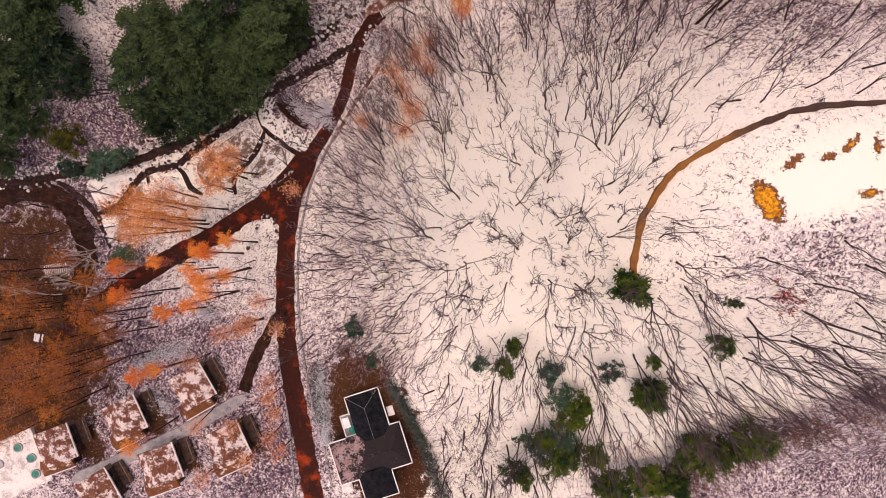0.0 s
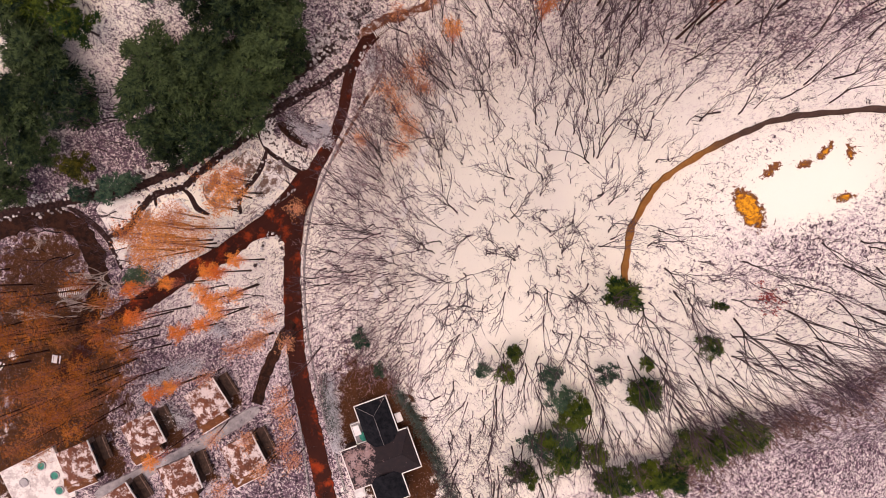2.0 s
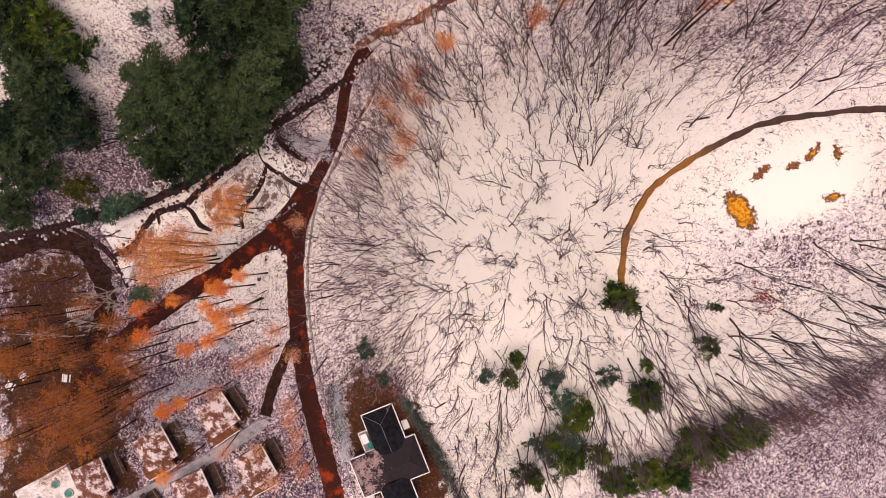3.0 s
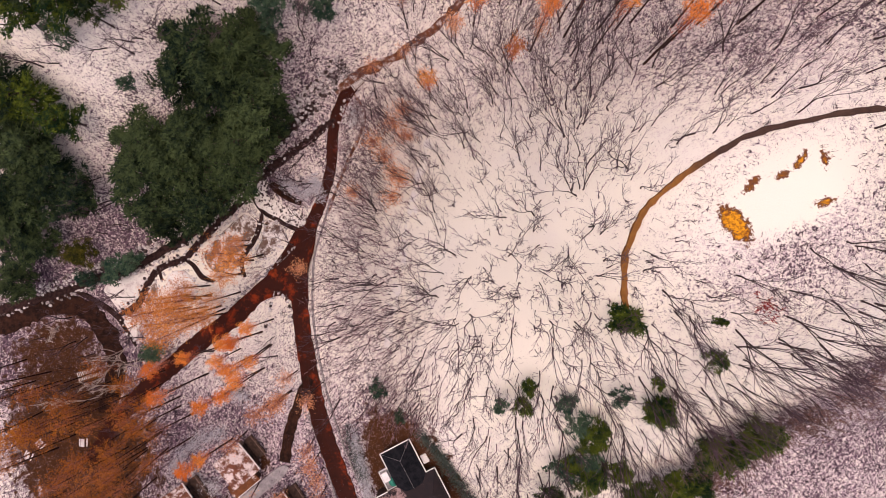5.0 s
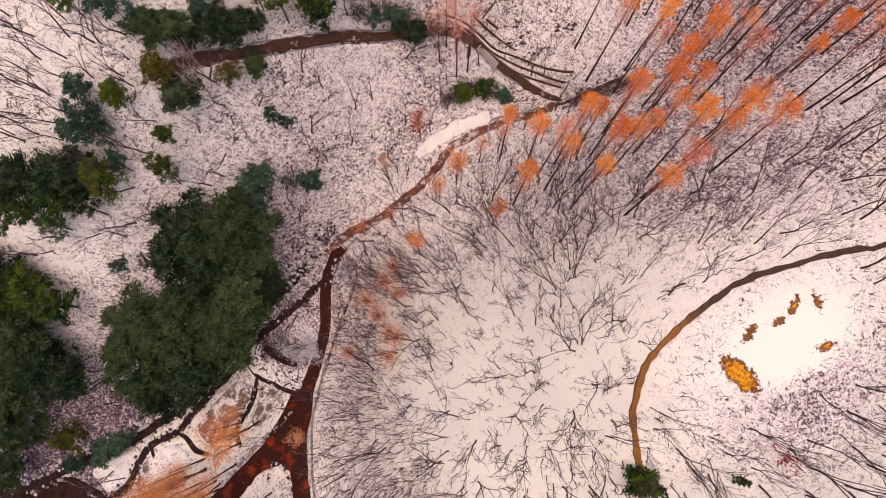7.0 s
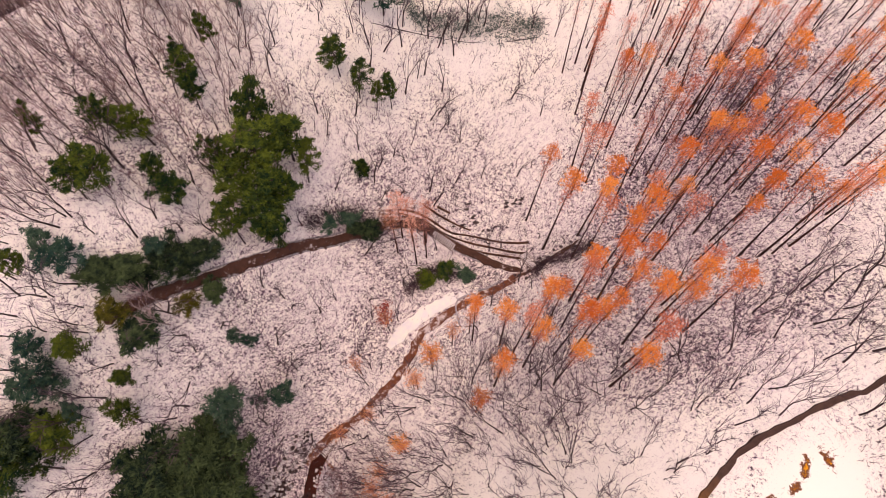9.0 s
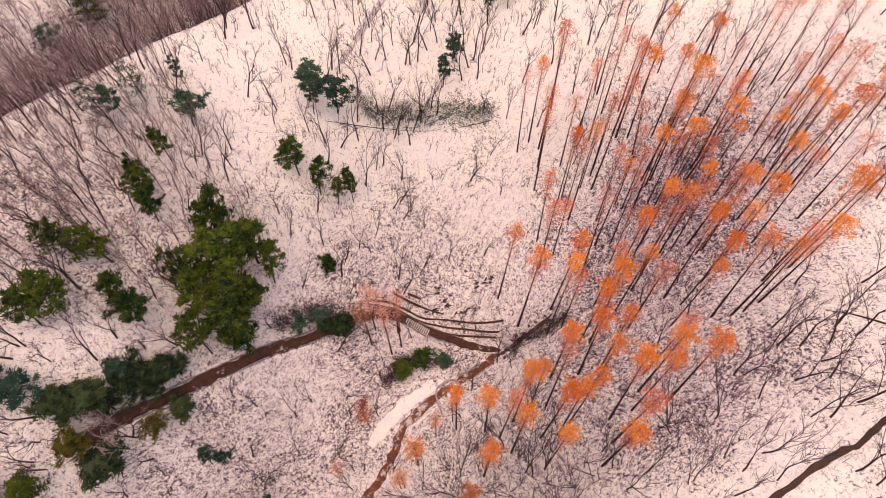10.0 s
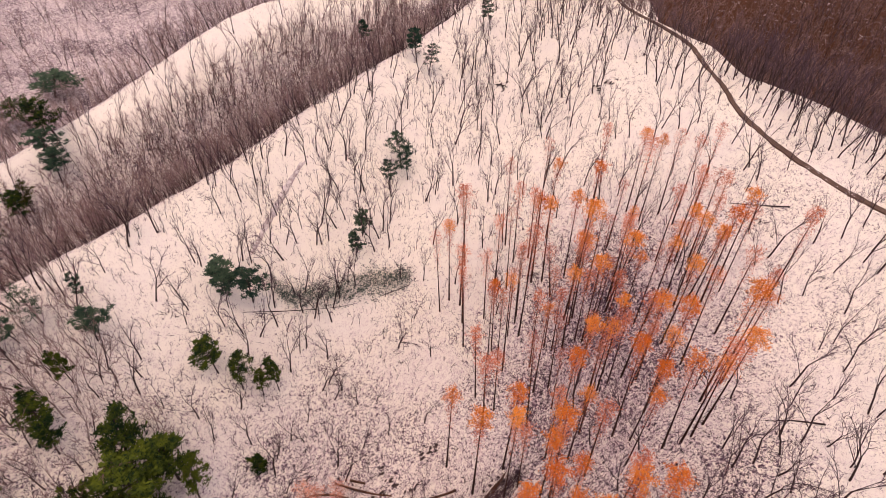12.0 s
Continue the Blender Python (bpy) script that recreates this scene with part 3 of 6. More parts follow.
def bare_tree(seed, height, twig_mat, twigs=7, limbs_n=4, stout=1.0):
    """A winter broadleaf: low fork, long winding limbs, a haze of fine twigs in the upper half."""
    rng = random.Random(seed)
    root = new("deciduous_tree")
    tr, cr = Build(), Build()
    fork = rng.uniform(0.12, 0.4)
    trunk = wander(rng, Vector((0, 0, -0.6)), Vector((rng.uniform(-0.25, 0.25), rng.uniform(-0.25, 0.25), 1)), height * fork + 0.6, 4, 0.16, 0.05)
    r0 = height * 0.0070 * math.sqrt(stout)
    tr.tube(trunk, [r0 * (1.3 - 0.1 * i) for i in range(5)], 6)
    for i in range(rng.randint(limbs_n - 2, limbs_n)):
        p, d = along(trunk, 1.0 if i < 2 else rng.uniform(0.5, 1.0))
        limb = wander(rng, p, off(rng, d, rng.uniform(0.06, 0.26)), height * rng.uniform(0.85, 1.1) * (1 - fork), 6, 0.14, 0.12)
        rl = r0 * rng.uniform(0.45, 0.8)
        tr.tube(limb, [rl * (1 - 0.78 * k / 6) for k in range(7)], 4)
        for _ in range(5):
            p1, d1 = along(limb, rng.uniform(0.3, 1.0))
            br = wander(rng, p1, off(rng, d1, rng.uniform(0.2, 0.5)), height * rng.uniform(0.18, 0.36), 3, 0.2, 0.16)
            cr.tube(br, [0.046 * stout, 0.038 * stout, 0.028 * stout, 0.014 * stout], 3)
            for _ in range(twigs):
                p2, d2 = along(br, rng.uniform(0.15, 1.0))
                q = p2 + (off(rng, d2, rng.uniform(0.3, 0.9)) + Vector((0, 0, 0.15))) * height * rng.uniform(0.05, 0.11)
                cr.spike(p2, q, 0.024 * stout)
    tr.out("trunk", M_BARK, root)
    cr.out("crown", twig_mat, root, "bare twiggy branches")
    return root


def redwood(seed, height, crown, needles=None, full=1.0, spread=1.0, below=11, low_needles=None):
    """A dawn redwood: straight trunk, thin rosy lower branches, a dome of rust-orange needles on top. crown: metres from its foot to the tip."""
    rng = random.Random(seed)
    root = new("dawn_redwood_tree")
    tr, br, top, low = Build(), Build(), Build(), Build()
    lean = Vector((rng.uniform(-0.02, 0.02), rng.uniform(-0.02, 0.02), 1))
    pts = [Vector((0, 0, -0.6)) + lean * (height + 0.6) * k / 6 for k in range(7)]
    r0 = height * 0.0056 + 0.055
    tr.tube(pts, [r0 * (1.2 - 1.08 * (k / 6) ** 0.9) for k in range(7)], 6)
    wide = rng.uniform(2.1, 2.6) * spread
    foot = height - crown
    dome = height - crown * 0.2
    steps = 105
    for i in range(steps):
        z = foot + crown * ((i + rng.random()) / steps) ** 0.8
        p = lean * z
        a = i * 2.4 + rng.uniform(-0.4, 0.4)
        if z > dome:
            u = (z - dome) / (height - dome)
            reach = wide * math.sqrt(max(0.05, 1 - u * u * u)) * rng.uniform(0.55, 1.12)
            count, store, d = int((40 - 6 * u) * full), top, Vector((math.cos(a), math.sin(a), rng.uniform(0.0, 0.3)))
        else:
            up = (z - foot) / (dome - foot)
            reach = wide * rng.uniform(0.45, 0.8) * (0.4 + 0.6 * up)
            count, store, d = int(1 + below * up ** 1.8), low, Vector((math.cos(a), math.sin(a), rng.uniform(0.3, 0.7)))
        q = p + d * reach
        br.spike(p, q, 0.024)
        for _ in range(count):
            s = p.lerp(q, rng.uniform(0.1, 1.1) ** 0.6) + Vector((rng.gauss(0, 0.26), rng.gauss(0, 0.26), rng.gauss(0, 0.2)))
            e = Vector((rng.uniform(-1, 1), rng.uniform(-1, 1), rng.uniform(-0.5, 0.7))) * 0.34
            store.blade(s - e * 0.5, s + e * 0.5, e.orthogonal().normalized() * 0.055)
    tr.out("trunk", M_REDBARK, root)
    tagged(br.out("branchwork", M_REDTWIG, root, "thin reddish side branches"), kind="stuff")
    top.out("crown", needles or M_NEEDLE, root, "rust-orange feathery crown")
    low.out("lower_foliage", low_needles or M_ROSE, root, "sparse faded rosy needles")
    return root


def pine(seed, height, radius, bushy=False, needles=None, full=1.0):
    """A conifer: tiers of uneven limbs, each with fans of needle sprays that point outwards, and gaps between them."""
    rng = random.Random(seed)
    root = new("evergreen_shrub" if bushy else "pine_tree")
    tr, cr = Build(), Build()
    trunk = wander(rng, Vector((0, 0, -0.6)), Vector((rng.uniform(-0.1, 0.1), rng.uniform(-0.1, 0.1), 1)), height * 0.95, 5, 0.07, 0.04)
    tr.tube(trunk, [max(0.05, height * 0.014) * (1.2 - 0.19 * k) for k in range(6)], 6)
    low = 0.1 if bushy else 0.4
    limbs = int((11 + radius * 4.2) * (0.55 + 0.45 * full))
    lobes = [rng.uniform(0.45, 1.3) for _ in range(9)]
    for i in range(limbs):
        t = low + (1 - low) * ((i + rng.random()) / limbs)
        p, d = along(trunk, min(1, t))
        a = i * 2.4 + rng.uniform(-0.5, 0.5)
        u = (t - low) / (1 - low)
        w = math.sqrt(max(0.05, 1 - u ** 1.5)) * (0.7 + 0.3 * min(1, u * 3))
        reach = 1.22 * radius * w * lobes[int(a / 6.283 * 9) % 9] * rng.uniform(0.7, 1.1)
        away = Vector((math.cos(a), math.sin(a), rng.uniform(0.05, 0.4)))
        q = p + away * reach
        tr.spike(p, q, 0.06)
        tufts = max(3, int((4 + reach * 2.3) * full))
        for j in range(tufts):
            f = rng.uniform(0.2, 1.0) ** 0.75
            side = Vector((-away.y, away.x, 0)) * rng.gauss(0, 0.16) * reach * (1.25 - f * 0.6)
            c = p.lerp(q, f) + side + Vector((0, 0, rng.gauss(0, 0.12)))
            for _ in range(13):
                e = away * rng.uniform(0.0, 0.8) + Vector((rng.gauss(0, 0.7), rng.gauss(0, 0.7), rng.uniform(-0.15, 0.7)))
                e = e.normalized() * rng.uniform(0.4, 0.8)
                o = c + Vector((rng.gauss(0, 0.22), rng.gauss(0, 0.22), rng.gauss(0, 0.1)))
                cr.blade(o, o + e, e.orthogonal().normalized() * 0.1)
    tr.out("trunk", M_BARK, root)
    cr.out("crown", needles or M_PINE, root, "green needle clumps")
    return root


def park(ob):
    """Keep a pattern tree only as the source of its copies."""
    for o in (*ob.children_recursive, ob):
        bpy.data.objects.remove(o)


def plant(proto, x, y, scale, rng, label, category, group, sz=1.0, sink=0.0):
    m = pose(x, y, gz(x, y) - sink, rng.uniform(-4, 4), rng.uniform(-4, 4), rng.uniform(0, 360))
    ob = copy_thing(proto, m)
    ob.matrix_basis = m @ Matrix.Diagonal((scale, scale, scale * sz, 1))
    return tagged(ob, label, category, group)


tree_rng = random.Random(11)
KEEP_CLEAR = [(MAIN_ROAD, 2.6), (WEST_ROAD, 2.8), (LOOP_ROAD, 3.0), (FORK_LANE, 2.0), (HILL_PATH, 1.0), (UPPER_TRAIL, 1.8), (NORTH_TRAIL, 1.5), (EAST_PATH, 1.2), (STREAM, 2.0), (SNOW_TRAIL, 1.8)]


def clear_of_ways(x, y):
    return all(near_line(np.float64(x), np.float64(y), line) > w for line, w in KEEP_CLEAR)


# dawn redwoods
# foot, height, and how far the top leans off the foot
REDWOODS = [(31.1, 47.4, 27.2, 0.1, -0.0), (70.5, 75.2, 29.8, -0.0, -0.1), (44.4, 38.5, 26.2, -0.1, 0.2), (33.8, 41.4, 27.5, -0.1, 0.3), (81.5, 77.2, 25.0, -0.1, 0.3), (36.6, 46.4, 31.0, 0.0, -0.1), (39.0, 45.0, 29.0, -0.1, 0.2), (41.7, 45.6, 29.2, -0.1, 0.2), (82.7, 62.8, 27.5, 0.2, -0.5), (34.7, 52.3, 30.8, 0.1, -0.1), (80.9, 44.9, 27.5, -0.2, -0.5), (71.9, 52.8, 26.2, 0.1, -0.5), (105.0, 92.3, 21.8, -0.1, -0.1), (49.4, 52.7, 26.8, -0.3, 0.5), (55.5, 57.1, 31.8, -0.1, 0.2), (69.4, 83.6, 32.2, 0.2, -0.2), (41.0, 51.0, 32.8, -0.1, 0.1), (77.5, 45.0, 28.0, 0.1, 0.6), (29.5, 54.0, 26.2, -0.6, 0.6), (51.4, 64.6, 33.5, 0.1, -0.2), (55.8, 39.2, 27.5, -0.1, 0.7), (90.5, 55.4, 28.2, -0.1, 0.8), (95.4, 72.3, 19.2, -0.1, 0.3), (30.9, 51.1, 29.5, 0.6, -0.6), (48.1, 78.4, 31.0, 0.7, -0.6), (71.1, 55.9, 31.8, -0.2, 0.6), (85.1, 48.0, 33.0, 0.0, 0.5), (73.1, 47.4, 28.2, -0.1, 0.9), (68.6, 61.4, 35.8, 0.2, -0.2), (40.8, 36.3, 24.2, -0.1, 0.8), (48.6, 70.7, 34.0, 0.4, -0.5), (47.0, 42.1, 29.5, -0.3, 0.9), (93.4, 75.6, 25.5, 0.5, -1.4), (55.3, 68.9, 32.2, 0.7, -0.8), (76.9, 86.2, 34.8, 0.5, -0.9), (64.4, 71.2, 31.5, -0.7, 1.1), (105.0, 63.8, 22.2, -0.1, -1.5), (88.3, 87.5, 16.0, -0.7, 1.2), (86.3, 81.3, 35.5, 0.6, -1.3), (70.8, 99.5, 35.2, 1.0, -1.2), (63.4, 59.6, 26.0, 0.0, 0.0), (62.0, 54.8, 26.0, 0.0, 0.0), (54.2, 58.4, 26.0, 0.0, 0.0), (53.0, 51.2, 26.0, 0.0, 0.0), (56.9, 45.5, 26.0, 0.0, 0.0), (53.8, 43.3, 26.0, 0.0, 0.0), (47.6, 48.2, 26.0, 0.0, 0.0), (38.8, 52.7, 26.0, 0.0, 0.0), (24.7, 46.7, 26.0, 0.0, 0.0), (25.2, 57.9, 26.0, 0.0, 0.0), (45.5, 55.6, 26.0, 0.0, 0.0), (50.5, 41.2, 26.0, 0.0, 0.0), (75.4, 45.6, 26.0, 0.0, 0.0), (74.5, 67.9, 26.0, 0.0, 0.0), (67.9, 65.7, 26.0, 0.0, 0.0), (78.1, 54.4, 26.0, 0.0, 0.0), (83.7, 60.1, 26.0, 0.0, 0.0), (84.2, 56.1, 26.0, 0.0, 0.0), (95.7, 67.1, 26.0, 0.0, 0.0), (87.8, 80.2, 26.0, 0.0, 0.0), (87.4, 92.8, 26.0, 0.0, 0.0), (58.7, 78.5, 26.0, 0.0, 0.0), (102.2, 65.0, 26.0, 0.0, 0.0), (93.1, 61.4, 26.0, 0.0, 0.0), (90.4, 47.4, 26.0, 0.0, 0.0), (112.6, 69.3, 26.0, 0.0, 0.0), (99.1, 68.3, 26.0, 0.0, 0.0), (85.2, 74.9, 26.0, 0.0, 0.0), (105.8, 61.2, 26.0, 0.0, 0.0)]
PALE_REDWOODS = [(68.9, 96.6, 25.0, 0.0, 0.0), (66.2, 101.3, 25.0, 0.0, 0.0), (69.4, 101.7, 25.0, 0.0, 0.0), (66.1, 93.1, 25.0, 0.0, 0.0), (61.5, 83.9, 25.0, 0.0, 0.0), (78.2, 88.8, 25.0, 0.0, 0.0), (81.8, 95.4, 25.0, 0.0, 0.0), (89.5, 91.3, 25.0, 0.0, 0.0), (94.2, 88.6, 25.0, 0.0, 0.0), (74.1, 79.8, 25.0, 0.0, 0.0), (73.1, 73.4, 25.0, 0.0, 0.0), (94.8, 82.4, 25.0, 0.0, 0.0), (98.8, 77.7, 25.0, 0.0, 0.0), (81.3, 66.3, 25.0, 0.0, 0.0), (85.2, 70.5, 25.0, 0.0, 0.0), (113.7, 86.0, 25.0, 0.0, 0.0), (115.6, 84.8, 25.0, 0.0, 0.0), (94.3, 68.8, 25.0, 0.0, 0.0), (104.7, 68.3, 25.0, 0.0, 0.0), (118.8, 78.1, 25.0, 0.0, 0.0), (100.2, 54.5, 25.0, 0.0, 0.0), (111.3, 71.7, 25.0, 0.0, 0.0), (54.1, 63.7, 25.0, 0.0, 0.0), (61.4, 63.4, 25.0, 0.0, 0.0), (67.3, 50.3, 25.0, 0.0, 0.0), (112.3, 96.1, 24.0, 0.0, 0.0), (97.4, 97.9, 24.0, 0.0, 0.0), (119.2, 82.3, 24.0, 0.0, 0.0), (123.7, 76.5, 24.0, 0.0, 0.0), (115.9, 88.8, 24.0, 0.0, 0.0), (113.2, 62.1, 24.0, 0.0, 0.0), (109.7, 59.8, 24.0, 0.0, 0.0), (77.3, 105.1, 24.0, 0.0, 0.0), (79.1, 96.6, 24.0, 0.0, 0.0), (87.2, 98.8, 24.0, 0.0, 0.0), (70.3, 88.2, 24.0, 0.0, 0.0), (113.4, 51.6, 24.0, 0.0, 0.0), (97.6, 49.2, 24.0, 0.0, 0.0)]
TRAIL_REDWOODS = [(3.6, 43.3, 29.2, 0.0, 0.0), (-7.6, 51.8, 11.8, 0.0, 0.0), (19.4, 43.7, 20.0, 0.0, 0.0), (15.1, 56.1, 22.5, 0.0, 0.0), (10.0, 54.0, 25.5, 0.0, 0.0), (25.0, 47.0, 22.5, 0.0, 0.0), (9.9, 67.4, 14.8, 0.0, 0.0), (1.1, 61.0, 19.2, 0.0, 0.0), (25.3, 59.7, 20.8, 0.0, 0.0), (-0.3, 52.1, 14.5, 0.0, 0.0), (10.8, 53.7, 20.8, 0.0, 0.0), (21.1, 59.2, 16.2, 0.0, 0.0)]
ROAD_REDWOODS = [(-43.4, -1.0, 22.1), (-41.2, -4.1, 20.4), (-43.7, -9.0, 23.8), (-46.7, -6.0, 18.7), (-35.4, -10.3, 9), (-37.4, -14.6, 10), (-33.5, -24.8, 8), (-32.8, -28.1, 8), (-32.8, -31.6, 8), (-32.7, -35.6, 9), (-31.1, -39.0, 9), (-37.2, -40.3, 9), (-45.4, -43.6, 9), (-53.6, -23.6, 23.8), (-55.4, -35.1, 20.4), (-71.3, -20.3, 23.8), (-69.6, -23.8, 23.8), (-77.0, -32.6, 25.5), (-41.2, -34.6, 10), (-47.9, -33.3, 10), (-40.3, 1.5, 20.4), (-43.4, -0.9, 22.1), (-41.7, -4.0, 25.5), (-49.3, -4.0, 20.4), (-43.9, -9.0, 23.8), (-55.2, -3.0, 20.4), (-58.6, -8.7, 25.5), (-37.5, -14.4, 9), (-49.5, -22.1, 10), (-71.6, -20.2, 28.9), (-66.2, -15.1, 23.8), (-75.2, -23.3, 27.2), (-53.3, -23.4, 18.7), (-86.8, -4.2, 28.9), (-96.6, -5.1, 28.9), (-89.5, -13.3, 28.9), (-93.0, -17.9, 28.9), (-100.5, -11.3, 28.9), (-107.1, -5.9, 28.9), (-79.8, -11.0, 25.5), (-70.8, -9.5, 22.1), (-63.4, -22.1, 22.1), (-48.3, 8.9, 25.5), (-53.7, 6.4, 27.2), (-57.3, 4.2, 27.2), (-46.7, 13.3, 18.7), (-44.1, 15.8, 20.4), (-2.2, 35.8, 8), (-6.9, 27.8, 7), (-5.3, 26.7, 7), (-7.6, 23.5, 7), (-16.1, 26.4, 6), (-58.6, 8.9, 23.8), (-56.0, 11.7, 22.1), (-93.2, -15.3, 28.9), (-97.1, -20.2, 28.9), (-99.0, -2.5, 27.2), (-88.9, -10.3, 27.2), (-86.6, -27.3, 28.9), (-94.7, -29.6, 28.9), (-80.1, -22.6, 27.2), (-80.2, -18.7, 22.8), (-72.9, -17.4, 23.0), (-75.0, -23.7, 20.7), (-80.3, -26.9, 21.3), (-66.2, -13.0, 25.0), (-58.8, -3.2, 25.0), (-60.9, 4.6, 20.6), (-63.6, 8.0, 23.5), (-51.3, -12.6, 24.8), (-69.8, -6.6, 21.2), (-76.3, -13.3, 23.1), (-62.9, -17.1, 20.2), (-57.4, 6.8, 21.8), (-53.4, 4.5, 23.4), (-61.3, 10.3, 23.0), (-55.8, 9.6, 23.9), (-83.8, -21.8, 20.4), (-86.4, -15.5, 21.7), (-82.3, -6.7, 24.3), (-62.9, -9.8, 22.9), (-75.3, -3.3, 22.3), (-43.0, -16.7, 11), (-39.3, -16.0, 10), (-31.9, -14.5, 9), (-44.5, 20.6, 10), (-30.1, 12.1, 8), (-2.7, 41.2, 8), (-4.9, 39.2, 8), (-8.8, 31.9, 7), (-10.7, 36.4, 7), (-46.3, 17.5, 21), (-43.7, 19.5, 20), (-41.4, 16.8, 20), (-61.8, 7.3, 21), (-58.3, 5.3, 20), (-63.2, 4.1, 20), (-56.0, 9.1, 21), (-52.8, 5.6, 20)]
for i in range(12):
    ROAD_REDWOODS.append((tree_rng.uniform(-106, -70) if i < 8 else tree_rng.uniform(-92, -63), tree_rng.uniform(-30, 2) if i < 8 else tree_rng.uniform(-38, -20), tree_rng.uniform(19, 24)))
tall = [redwood(100 + i, 26, 12.5, None, 1.1, 0.84) for i in range(6)]
faded = [redwood(110 + i, 26, 14.5, M_ROSE, 0.5, 0.85, 9) for i in range(4)]
peachy = [redwood(160 + i, 26, 21, M_PEACH, 0.5, 1.25, 7, M_PEACH) for i in range(3)]
small = [redwood(120 + i, 12, 6.5, M_SPREAD, 0.6, 0.85) for i in range(4)]
spreading = [redwood(150 + i, 22, 13, M_SPREAD, 0.45, 1.35, 8, M_SPREAD) for i in range(3)]
hazy_small = [redwood(140 + i, 12, 8, M_FAINT, 0.22, 0.95, 3, M_FAINT) for i in range(3)]
rusty = [redwood(130 + i, 22, 11, M_RUST, 0.5, 1.3, 7, M_RUST) for i in range(4)]


def lean_redwood(proto, x, y, h, lx, ly, full, wide, label):
    turn = Vector((lx, ly, h)).to_track_quat("Z", "Y").to_matrix().to_4x4()
    m = Matrix.Translation((x, y, gz(x, y))) @ turn @ pose(0, 0, 0, 0, 0, tree_rng.uniform(0, 360))
    ob = copy_thing(proto, m)
    ob.matrix_basis = m @ Matrix.Diagonal((wide, wide, h / full, 1))
    tagged(ob, label, "tree", "dawn redwoods")


for x, y, h, lx, ly in REDWOODS:
    pink = tree_rng.random() < (0.6 if y > 86 or x > 104 else 0.12)
    lean_redwood(tree_rng.choice(faded if pink else tall), x, y, h, lx, ly, 26, tree_rng.uniform(0.85, 1.12), "tall dawn redwood with sparse faded rosy needles" if pink else "tall dawn redwood with rust-orange needles, standing in snow")
for x, y, h, lx, ly in PALE_REDWOODS:
    pink = tree_rng.random() < 0.8
    lean_redwood(tree_rng.choice(faded if pink else tall), x, y, h, lx, ly, 26, tree_rng.uniform(0.7, 0.95), "tall dawn redwood with sparse faded rosy needles" if pink else "tall dawn redwood with rust-orange needles, standing in snow")
for _ in range(34):
    a, r = tree_rng.uniform(0, 6.283), math.sqrt(tree_rng.random())
    x, y = 90 + 30 * r * math.cos(a), 80 + 24 * r * math.sin(a)
    lean_redwood(tree_rng.choice(faded), x, y, tree_rng.uniform(20, 27), 0, 0, 26, tree_rng.uniform(0.65, 0.9), "slender dawn redwood with thin rosy needles in the stand")
for x, y, h, lx, ly in TRAIL_REDWOODS:
    bright = (round(x), round(y)) in ((15, 56), (4, 43), (19, 44))
    lean_redwood(tree_rng.choice(small if bright else hazy_small), x, y, min(h, 17) * (1.0 if bright else 0.8), lx, ly, 12, 1.15 if bright else 1.0, "young dawn redwood with orange needles beside the trail" if bright else "young dawn redwood with thin faded needles beside the trail")
for x, y, h in [(17.9, 81.7, 19.6), (21.0, 78.6, 23.5), (23.6, 79.1, 23.5), (20.1, 84.3, 19.6), (22.0, 83.0, 19.6), (24.8, 82.0, 20.0)]:
    lean_redwood(tree_rng.choice(peachy), x, y, h, 0, 0, 26, 0.85, "slender dawn redwood with pale peach needles by the trail")
for x, y, h in ROAD_REDWOODS:
    if h > 17 and x < -62 and y < 8:
        plant(tree_rng.choice(rusty), x, y, 0.5 + h / 44, tree_rng, "tall dawn redwood with brown-orange needles", "tree", "dawn redwoods", h / 22 / (0.5 + h / 44))
    elif h > 17 and -66 < x < -34 and y > 3:
        plant(tree_rng.choice(spreading), x, y, 1.2, tree_rng, "spreading dawn redwood with orange needles in a snowy bed", "tree", "dawn redwoods", h / 22 / 1.2)
    elif h > 17:
        plant(tree_rng.choice(tall), x, y, 0.5 + h / 60, tree_rng, "dawn redwood with orange autumn needles beside the road", "tree", "dawn redwoods", h / 26 / (0.5 + h / 60))
    elif x > -20:
        plant(tree_rng.choice(hazy_small), x, y, 1.4, tree_rng, "young dawn redwood with thin faded orange needles beside the road", "tree", "dawn redwoods", h / 12 / 1.4)
    else:
        plant(tree_rng.choice(hazy_small), x, y, 1.15, tree_rng, "young dawn redwood with thin faded orange needles beside the road", "tree", "dawn redwoods", h * 1.25 / 12 / 1.15)

